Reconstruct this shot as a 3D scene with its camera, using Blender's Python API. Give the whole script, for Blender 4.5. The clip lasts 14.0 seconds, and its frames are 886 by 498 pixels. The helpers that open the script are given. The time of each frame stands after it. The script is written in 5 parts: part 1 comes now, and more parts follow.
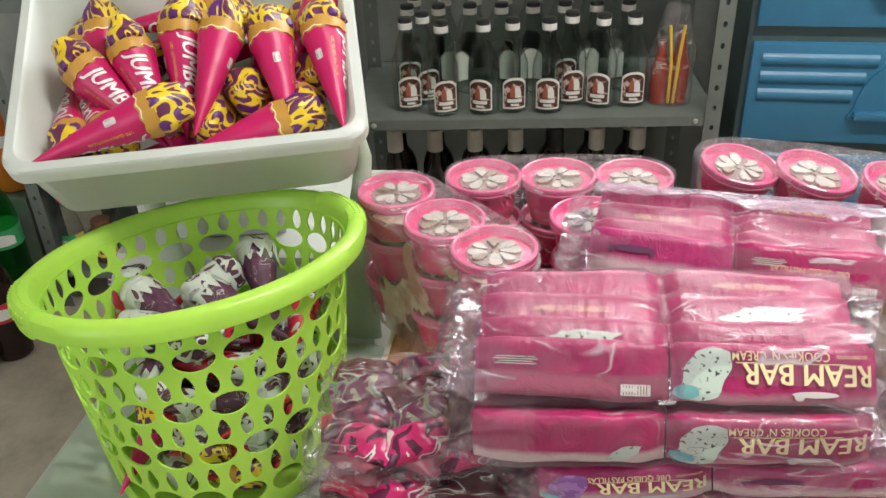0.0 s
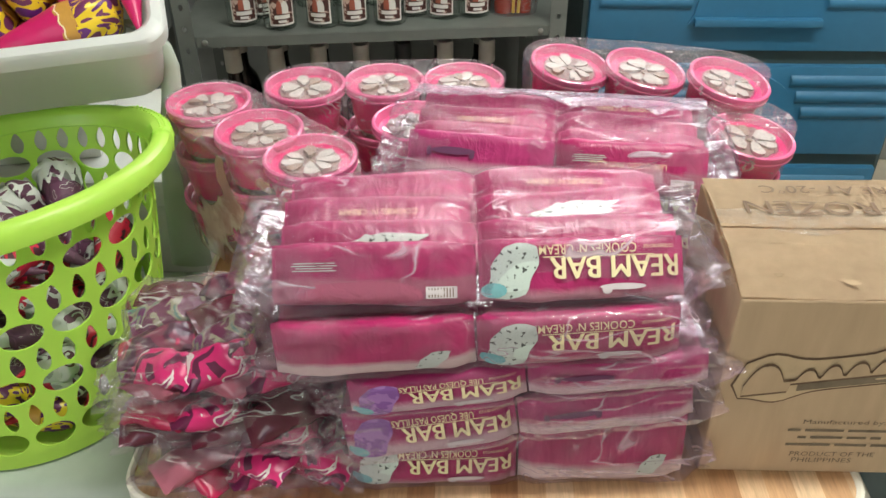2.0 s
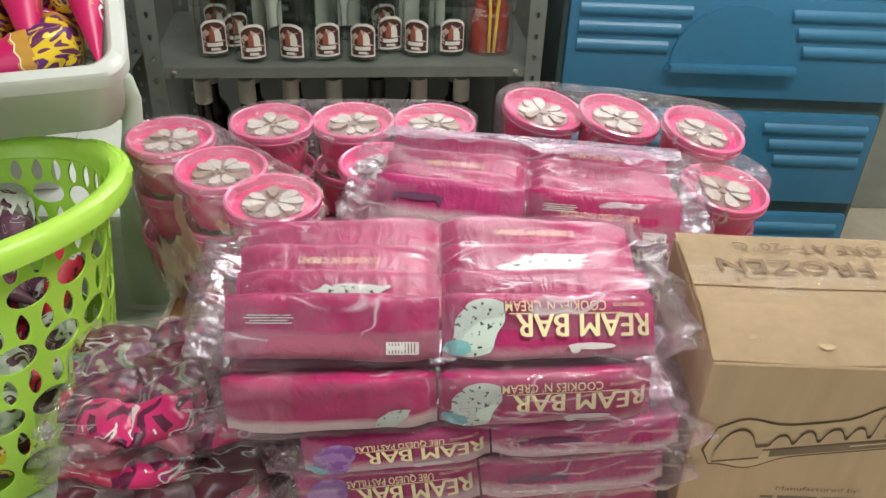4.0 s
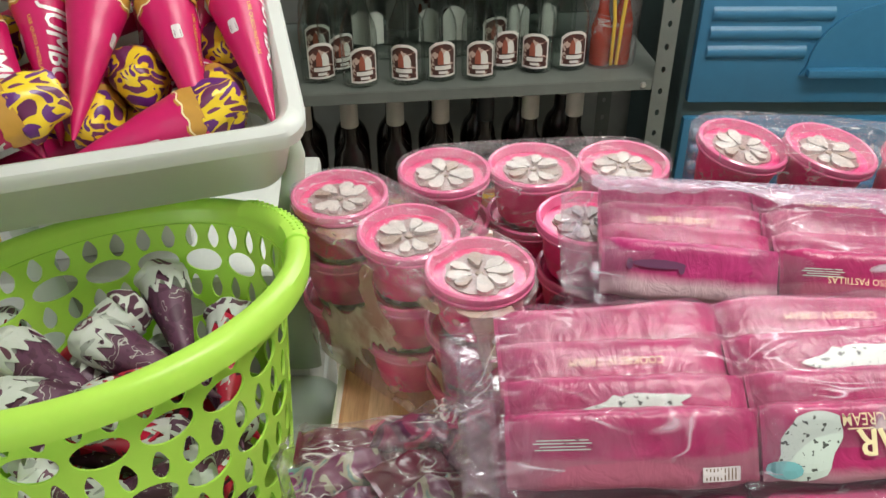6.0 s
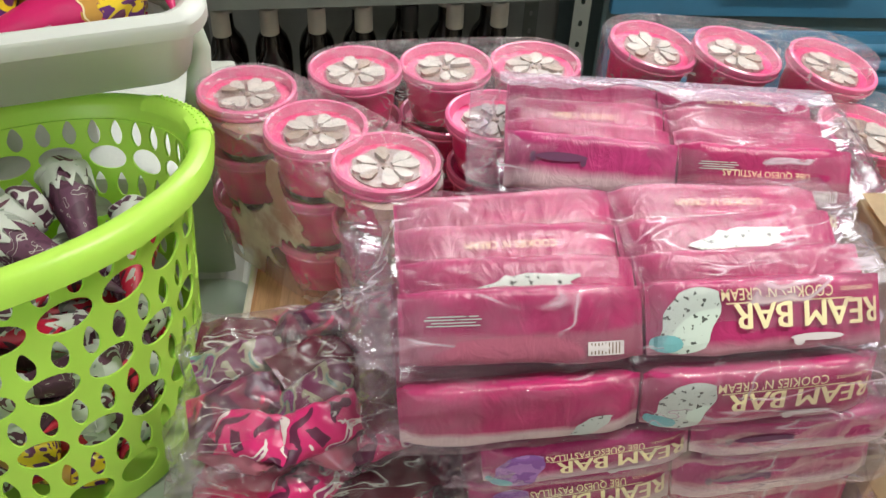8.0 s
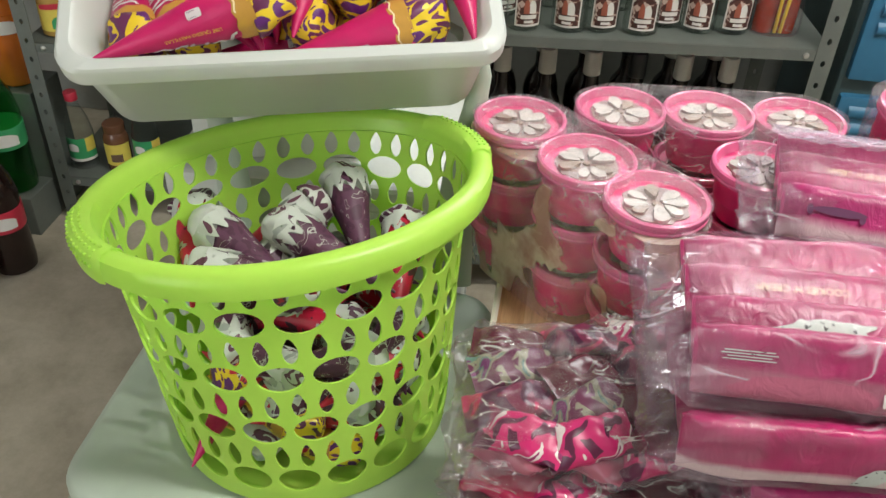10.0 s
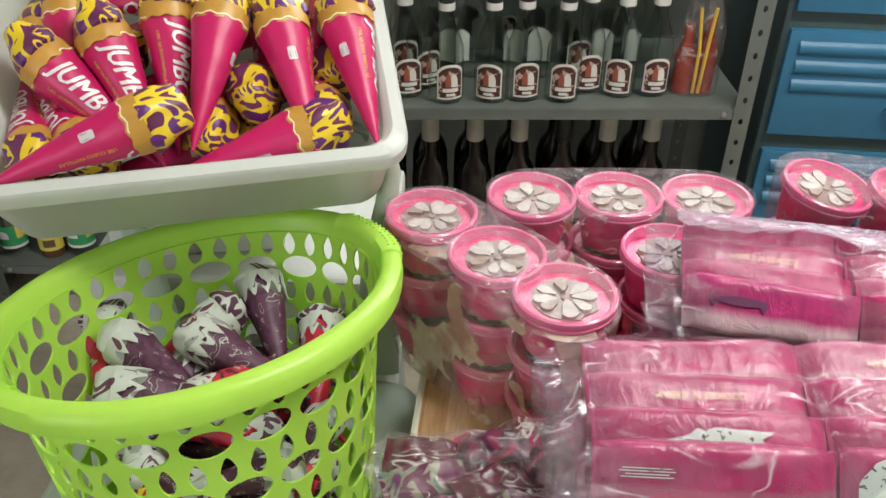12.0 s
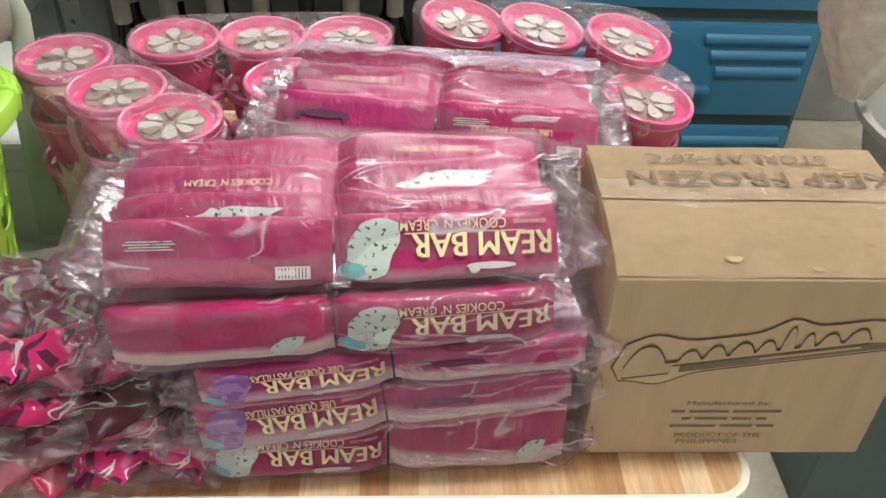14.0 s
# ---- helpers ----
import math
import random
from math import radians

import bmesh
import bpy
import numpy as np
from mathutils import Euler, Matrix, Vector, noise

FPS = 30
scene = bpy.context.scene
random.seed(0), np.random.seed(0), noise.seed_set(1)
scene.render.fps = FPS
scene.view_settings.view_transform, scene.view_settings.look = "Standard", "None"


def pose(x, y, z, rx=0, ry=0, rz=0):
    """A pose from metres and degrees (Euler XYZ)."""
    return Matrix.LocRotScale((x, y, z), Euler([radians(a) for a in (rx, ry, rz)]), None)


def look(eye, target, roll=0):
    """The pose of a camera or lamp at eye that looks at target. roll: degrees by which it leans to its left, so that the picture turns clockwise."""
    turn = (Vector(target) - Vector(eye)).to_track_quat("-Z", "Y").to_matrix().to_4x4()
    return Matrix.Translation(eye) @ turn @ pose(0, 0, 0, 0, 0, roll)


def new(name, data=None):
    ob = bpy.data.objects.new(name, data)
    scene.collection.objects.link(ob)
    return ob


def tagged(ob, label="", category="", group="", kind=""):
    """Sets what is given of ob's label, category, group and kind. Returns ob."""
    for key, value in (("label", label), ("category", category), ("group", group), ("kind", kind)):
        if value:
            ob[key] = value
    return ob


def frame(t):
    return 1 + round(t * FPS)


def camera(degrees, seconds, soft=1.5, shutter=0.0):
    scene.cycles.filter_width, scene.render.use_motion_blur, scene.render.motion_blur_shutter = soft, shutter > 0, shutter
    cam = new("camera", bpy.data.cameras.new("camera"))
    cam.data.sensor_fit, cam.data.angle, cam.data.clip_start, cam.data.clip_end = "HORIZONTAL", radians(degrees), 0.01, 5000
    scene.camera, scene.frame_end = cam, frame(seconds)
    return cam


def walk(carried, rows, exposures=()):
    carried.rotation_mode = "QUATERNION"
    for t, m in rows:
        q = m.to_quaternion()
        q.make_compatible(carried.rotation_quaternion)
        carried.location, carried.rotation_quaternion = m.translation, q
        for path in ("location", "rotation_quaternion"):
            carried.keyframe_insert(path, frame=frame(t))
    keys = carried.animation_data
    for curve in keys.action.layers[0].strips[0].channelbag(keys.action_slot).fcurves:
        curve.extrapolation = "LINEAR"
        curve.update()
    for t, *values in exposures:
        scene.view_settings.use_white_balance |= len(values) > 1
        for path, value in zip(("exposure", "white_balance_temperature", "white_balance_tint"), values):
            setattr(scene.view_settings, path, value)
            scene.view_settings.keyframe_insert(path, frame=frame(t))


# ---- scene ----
cam = camera(54.4, 14.0)
METRES, EYE, TILT, LEAN, TURN = 1.2, 1.29, -31.5, 2.0, 9.0
ROWS = [
    (0.0, 0.0, 0.0, 0.0, 0.0, 0.0, -0.0),
    (0.5, 0.0079, 0.0128, -0.0167, -0.87, -3.27, 0.66),
    (1.0, 0.019, 0.031, -0.0301, -2.27, -5.78, 1.3),
    (1.5, 0.0425, 0.0394, -0.0377, -4.96, -6.05, 1.87),
    (2.0, 0.0695, 0.0425, -0.0286, -7.36, -4.34, 2.36),
    (2.5, 0.0904, 0.0512, -0.0244, -8.39, -3.29, 2.65),
    (5.0, 0.0421, 0.1085, 0.0081, -8.98, -2.23, 0.04),
    (5.5, -0.0081, 0.1475, 0.0375, -7.73, -2.19, 0.74),
    (6.0, -0.0722, 0.1873, 0.0577, -8.21, -3.33, 3.02),
    (6.5, -0.0729, 0.1963, 0.0548, -9.76, -5.89, 3.51),
    (7.0, -0.041, 0.1967, 0.0514, -12.98, -8.29, 3.47),
    (9.5, -0.0911, 0.144, -0.0068, -5.45, -7.55, -2.13),
    (10.0, -0.1498, 0.1525, 0.0175, -1.85, -5.47, -3.38),
    (10.5, -0.1688, 0.1543, 0.0477, -1.07, -3.7, -3.16),
    (11.0, -0.1614, 0.1609, 0.073, -1.82, -3.14, -2.61),
    (11.5, -0.1405, 0.1619, 0.0798, -2.98, -2.88, -1.59),
    (12.0, -0.1058, 0.158, 0.0744, -4.47, -2.95, -0.29),
    (12.5, -0.0567, 0.1481, 0.0478, -7.02, -4.35, 1.07),
    (13.0, 0.0153, 0.1363, 0.0132, -8.89, -6.11, 1.8),
    (13.5, 0.0906, 0.1123, -0.0063, -10.6, -7.19, 2.27),
    (14.0, 0.1326, 0.0881, -0.0224, -11.31, -7.42, 2.17),
]
walk(cam, [(t, pose(0, 0, EYE, TILT, LEAN, TURN) @ pose(METRES * x, METRES * y, METRES * z, 90 + pitch, roll, yaw)) for t, x, y, z, yaw, pitch, roll in ROWS],
     ((0.0, 0.0), (1.5, 0.0), (2.7, -0.05), (5.0, -0.05), (7.0, 0.0), (9.5, 0.10), (10.5, -0.05), (12.0, -0.05), (12.8, -0.03), (14.0, -0.12)))

# ---- world and light ----
world = bpy.data.worlds.new("sky")
scene.world = world
world.use_nodes = True
wn = world.node_tree.nodes
sky = wn.new("ShaderNodeTexSky")
sky.sky_type, sky.sun_disc, sky.sun_elevation, sky.sun_rotation = "NISHITA", False, radians(50), radians(200)
world.node_tree.links.new(sky.outputs[0], wn["Background"].inputs[0])
wn["Background"].inputs[1].default_value = 0.14


def area(name, m, sx, sy, watts, colour):
    d = bpy.data.lights.new(name, "AREA")
    d.shape, d.size, d.size_y, d.energy, d.color = "RECTANGLE", sx, sy, watts, colour
    ob = new(name, d)
    ob.matrix_world = m
    return ob


area("shopfront_daylight", look((-1.80, -1.48, 1.50), (-0.5, 0.9, 0.5)), 1.0, 1.5, 20, (1.0, 1.0, 0.97))
area("tube_light_glow", look((0.72, 0.72, 2.36), (0.72, 0.72, 0)), 1.2, 0.16, 40, (0.98, 0.985, 0.92))
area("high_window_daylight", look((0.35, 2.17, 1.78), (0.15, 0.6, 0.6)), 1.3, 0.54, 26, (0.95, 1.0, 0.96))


# ---- materials ----
def nodes_of(name):
    m = bpy.data.materials.new(name)
    m.use_nodes = True
    nt = m.node_tree
    return m, nt, nt.nodes, nt.links, nt.nodes["Principled BSDF"]


def noise_tex(nt, scale, detail=4, stretch=(1, 1, 1), coord="Object", rough=0.55):
    tc = nt.nodes.new("ShaderNodeTexCoord")
    mp = nt.nodes.new("ShaderNodeMapping")
    mp.inputs["Scale"].default_value = stretch
    tx = nt.nodes.new("ShaderNodeTexNoise")
    tx.inputs["Scale"].default_value, tx.inputs["Detail"].default_value, tx.inputs["Roughness"].default_value = scale, detail, rough
    nt.links.new(tc.outputs[coord], mp.inputs[0])
    nt.links.new(mp.outputs[0], tx.inputs[0])
    return tx


def ramp(nt, src, stops):
    r = nt.nodes.new("ShaderNodeValToRGB")
    e = r.color_ramp.elements
    while len(e) < len(stops):
        e.new(0.5)
    for k, (pos, col) in enumerate(stops):
        e[k].position, e[k].color = pos, (*col, 1)
    nt.links.new(src, r.inputs[0])
    return r


def bump(nt, p, src, strength, dist):
    b = nt.nodes.new("ShaderNodeBump")
    b.inputs["Strength"].default_value, b.inputs["Distance"].default_value = strength, dist
    nt.links.new(src, b.inputs["Height"])
    nt.links.new(b.outputs[0], p.inputs["Normal"])


def mix_col(nt, fac, a, b):
    x = nt.nodes.new("ShaderNodeMix")
    x.data_type = "RGBA"
    for sock, v in ((x.inputs[0], fac), (x.inputs[6], a), (x.inputs[7], b)):
        if isinstance(v, (int, float)):
            sock.default_value = v
        elif isinstance(v, tuple):
            sock.default_value = (*v, 1)
        else:
            nt.links.new(v, sock)
    return x.outputs[2]


def surface(name, col, rough=0.5, metal=0.0, scale=30, vary=0.15, bmp=0.2, dist=0.001, spec=0.5, stretch=(1, 1, 1), coord="Object", sub=0.0):
    """A plain material with a coarse and a fine variation of its colour, and fine relief."""
    m, nt, n, l, p = nodes_of(name)
    big = noise_tex(nt, scale * 0.18, 3, stretch, coord)
    fine = noise_tex(nt, scale, 6, stretch, coord)
    dark = tuple(c * (1 - vary) for c in col)
    lite = tuple(min(1, c * (1 + vary)) for c in col)
    a = ramp(nt, big.outputs[0], [(0.3, dark), (0.7, lite)])
    b = ramp(nt, fine.outputs[0], [(0.25, dark), (0.75, lite)])
    l.new(mix_col(nt, 0.5, a.outputs[0], b.outputs[0]), p.inputs["Base Color"])
    p.inputs["Roughness"].default_value, p.inputs["Metallic"].default_value = rough, metal
    p.inputs["Specular IOR Level"].default_value = spec
    if sub:
        p.inputs["Subsurface Weight"].default_value = sub
        p.inputs["Subsurface Radius"].default_value = (0.02, 0.02, 0.01)
    bump(nt, p, fine.outputs[0], bmp, dist)
    return m


def film(name, tint=(0.90, 0.83, 0.92), low=0.02, high=0.13, rough=0.09, scale=14, patches=None, crease_glint=0.28):
    """Thin clear plastic: mostly see-through, with a milky, shiny, crumpled part whose tint also paints in sheen."""
    m, nt, n, l, p = nodes_of(name)
    p.inputs["Base Color"].default_value, p.inputs["Roughness"].default_value = (*tint, 1), rough
    p.inputs["Specular IOR Level"].default_value = 0.9
    fold = noise_tex(nt, scale, 5, (1, 1.7, 1.3), rough=0.65)
    fold.inputs["Distortion"].default_value = 1.6
    ridge = noise_tex(nt, scale * 0.8, 2, (1, 2.2, 1.3))
    ridge.inputs["Distortion"].default_value = 0.5
    off, sharp, add = n.new("ShaderNodeMath"), n.new("ShaderNodeMath"), n.new("ShaderNodeMath")
    off.operation, sharp.operation, add.operation = "SUBTRACT", "ABSOLUTE", "MULTIPLY_ADD"
    off.inputs[1].default_value, add.inputs[1].default_value = 0.5, -3.0
    l.new(ridge.outputs[0], off.inputs[0]), l.new(off.outputs[0], sharp.inputs[0])
    l.new(sharp.outputs[0], add.inputs[0]), l.new(fold.outputs[0], add.inputs[2])
    bump(nt, p, add.outputs[0], 0.6, 0.004)
    tr = n.new("ShaderNodeBsdfTransparent")
    tr.inputs[0].default_value = (0.97, 0.95, 0.97, 1)
    gl = n.new("ShaderNodeBsdfGlossy")
    gl.inputs["Roughness"].default_value = rough
    fr = n.new("ShaderNodeFresnel")
    fr.inputs[0].default_value = 1.4
    for nd in n:
        if nd.type == "BUMP":
            l.new(nd.outputs[0], gl.inputs["Normal"]), l.new(nd.outputs[0], fr.inputs["Normal"])
    r = ramp(nt, fold.outputs[0], [(0.38, (low,) * 3), (0.72, (high,) * 3)])
    # pale lines: whitened folds together with the highlights on them, put into the colour
    line = noise_tex(nt, scale * 0.9, 2.5, (0.8, 2.0, 1.4))
    line.inputs["Distortion"].default_value = 0.9
    thin = ramp(nt, line.outputs[0], [(0.482, (0, 0, 0)), (0.5, (1, 1, 1)), (0.518, (0, 0, 0))])
    where = ramp(nt, noise_tex(nt, scale * 1.3, 2).outputs[0], [(0.44, (0, 0, 0)), (0.56, (crease_glint,) * 3)])
    both, seen = n.new("ShaderNodeMath"), n.new("ShaderNodeMath")
    both.operation, seen.operation, seen.use_clamp = "MULTIPLY", "ADD", True
    l.new(thin.outputs[0], both.inputs[0]), l.new(where.outputs[0], both.inputs[1])
    l.new(both.outputs[0], seen.inputs[0]), l.new(r.outputs[0], seen.inputs[1])
    soft_fr = n.new("ShaderNodeMath")
    soft_fr.operation = "MULTIPLY"
    soft_fr.inputs[1].default_value = 0.28
    l.new(fr.outputs[0], soft_fr.inputs[0])
    mx, mg = n.new("ShaderNodeMixShader"), n.new("ShaderNodeMixShader")
    l.new(seen.outputs[0], mx.inputs[0]), l.new(tr.outputs[0], mx.inputs[1]), l.new(p.outputs[0], mx.inputs[2])
    l.new(soft_fr.outputs[0], mg.inputs[0]), l.new(mx.outputs[0], mg.inputs[1]), l.new(gl.outputs[0], mg.inputs[2])
    last = mg
    if patches:
        pn = noise_tex(nt, 13, 2, (1, 1, 0.8))
        pn.inputs["Distortion"].default_value = 0.8
        mask = ramp(nt, pn.outputs[0], [(0.54, (0, 0, 0)), (0.57, (1, 1, 1))])
        mask.color_ramp.interpolation = "LINEAR"
        p2 = n.new("ShaderNodeBsdfPrincipled")
        pc = noise_tex(nt, 24, 3)
        l.new(ramp(nt, pc.outputs[0], [(0.42, patches[0]), (0.6, patches[1])]).outputs[0], p2.inputs["Base Color"])
        p2.inputs["Roughness"].default_value = 0.3
        half = n.new("ShaderNodeMath")
        half.operation = "MULTIPLY"
        half.inputs[1].default_value = 0.6
        l.new(mask.outputs[0], half.inputs[0])
        last = n.new("ShaderNodeMixShader")
        l.new(half.outputs[0], last.inputs[0]), l.new(mg.outputs[0], last.inputs[1]), l.new(p2.outputs[0], last.inputs[2])
    l.new(last.outputs[0], n["Material Output"].inputs[0])
    return m


def glass(name, tint, rough=0.03, see=0.75):
    """Clear coloured glass: light passes straight, the gloss grows towards the edges."""
    m, nt, n, l, p = nodes_of(name)
    tr, gl, lw, pw, mx = n.new("ShaderNodeBsdfTransparent"), n.new("ShaderNodeBsdfGlossy"), n.new("ShaderNodeLayerWeight"), n.new("ShaderNodeMath"), n.new("ShaderNodeMixShader")
    tr.inputs[0].default_value = (*[c * see ** 0.5 for c in tint], 1)
    gl.inputs["Roughness"].default_value = rough
    pw.operation = "POWER"
    pw.inputs[1].default_value = 2.6
    l.new(lw.outputs["Facing"], pw.inputs[0]), l.new(pw.outputs[0], mx.inputs[0])
    l.new(tr.outputs[0], mx.inputs[1]), l.new(gl.outputs[0], mx.inputs[2]), l.new(mx.outputs[0], n["Material Output"].inputs[0])
    n.remove(p)
    return m


def swirl(name, stops, scale, distort, rough=0.35, stretch=(1, 1, 1)):
    m, nt, n, l, p = nodes_of(name)
    t = noise_tex(nt, scale, 1.5, stretch)
    t.inputs["Distortion"].default_value = distort
    r = ramp(nt, t.outputs[0], stops)
    r.color_ramp.interpolation = "CONSTANT"
    l.new(r.outputs[0], p.inputs["Base Color"])
    p.inputs["Roughness"].default_value = rough
    bump(nt, p, noise_tex(nt, 60, 4).outputs[0], 0.5, 0.0015)
    return m


def wrapper_mat(name, top, low, split, soft=0.004):
    """Printed wrapping: one colour above, a paler one below a wavering line that also holds painted film glare, with
    crumpled relief.
    """
    m, nt, n, l, p = nodes_of(name)
    tc, sp = n.new("ShaderNodeTexCoord"), n.new("ShaderNodeSeparateXYZ")
    l.new(tc.outputs["Object"], sp.inputs[0])
    wob = noise_tex(nt, 30, 3)
    ad, mr = n.new("ShaderNodeMath"), n.new("ShaderNodeMapRange")
    ad.operation = "MULTIPLY_ADD"
    ad.inputs[1].default_value = 0.012
    l.new(wob.outputs[0], ad.inputs[0]), l.new(sp.outputs[2], ad.inputs[2])
    mr.inputs[1].default_value, mr.inputs[2].default_value = split + 0.006 - soft, split + 0.006 + soft
    l.new(ad.outputs[0], mr.inputs[0])
    tone = noise_tex(nt, 22, 4, (1, 1, 2))
    up = ramp(nt, tone.outputs[0], [(0.3, tuple(c * 0.72 for c in top)), (0.7, tuple(min(1, c * 1.2) for c in top))])
    l.new(mix_col(nt, mr.outputs[0], low, up.outputs[0]), p.inputs["Base Color"])
    p.inputs["Roughness"].default_value, p.inputs["Specular IOR Level"].default_value = 0.30, 0.35
    cr = noise_tex(nt, 34, 3, (1.6, 1, 1.0), rough=0.55)
    cr.inputs["Distortion"].default_value = 1.6
    pleat = noise_tex(nt, 17, 2, (3.0, 0.6, 0.5))
    sm = n.new("ShaderNodeMath")
    l.new(cr.outputs[0], sm.inputs[0]), l.new(pleat.outputs[0], sm.inputs[1])
    bump(nt, p, sm.outputs[0], 0.5, 0.0045)
    return m


def wood_top():
    """Strips of pale and darker wood print, each strip of its own tone, with grain along it."""
    m, nt, n, l, p = nodes_of("wood_print")
    tc, sp = n.new("ShaderNodeTexCoord"), n.new("ShaderNodeSeparateXYZ")
    l.new(tc.outputs["Object"], sp.inputs[0])
    dv, fl, wn_ = n.new("ShaderNodeMath"), n.new("ShaderNodeMath"), n.new("ShaderNodeTexWhiteNoise")
    dv.operation, fl.operation, wn_.noise_dimensions = "DIVIDE", "FLOOR", "1D"
    dv.inputs[1].default_value = 0.0265
    l.new(sp.outputs[0], dv.inputs[0]), l.new(dv.outputs[0], fl.inputs[0]), l.new(fl.outputs[0], wn_.inputs["W"])
    strip = ramp(nt, wn_.outputs[0], [(0.0, (0.40, 0.20, 0.09)), (0.35, (0.56, 0.32, 0.16)), (0.7, (0.68, 0.44, 0.25)), (1.0, (0.76, 0.55, 0.35))])
    grain = noise_tex(nt, 40, 6, (6, 0.5, 1), rough=0.7)
    g = ramp(nt, grain.outputs[0], [(0.3, (0.62, 0.58, 0.55)), (0.6, (1, 1, 1))])
    x = n.new("ShaderNodeMix")
    x.data_type, x.blend_type = "RGBA", "MULTIPLY"
    x.inputs[0].default_value = 0.8
    l.new(strip.outputs[0], x.inputs[6]), l.new(g.outputs[0], x.inputs[7]), l.new(x.outputs[2], p.inputs["Base Color"])
    p.inputs["Roughness"].default_value = 0.38
    bump(nt, p, grain.outputs[0], 0.1, 0.0005)
    return m


def concrete():
    m, nt, n, l, p = nodes_of("concrete")
    big, mid, fine = noise_tex(nt, 2.2, 5), noise_tex(nt, 9, 6, rough=0.7), noise_tex(nt, 90, 4)
    a = ramp(nt, big.outputs[0], [(0.3, (0.34, 0.29, 0.22)), (0.7, (0.56, 0.50, 0.40))])
    b = ramp(nt, mid.outputs[0], [(0.3, (0.26, 0.22, 0.16)), (0.65, (0.60, 0.54, 0.44))])
    l.new(mix_col(nt, 0.5, a.outputs[0], b.outputs[0]), p.inputs["Base Color"])
    p.inputs["Roughness"].default_value = 0.75
    bump(nt, p, fine.outputs[0], 0.25, 0.002)
    return m


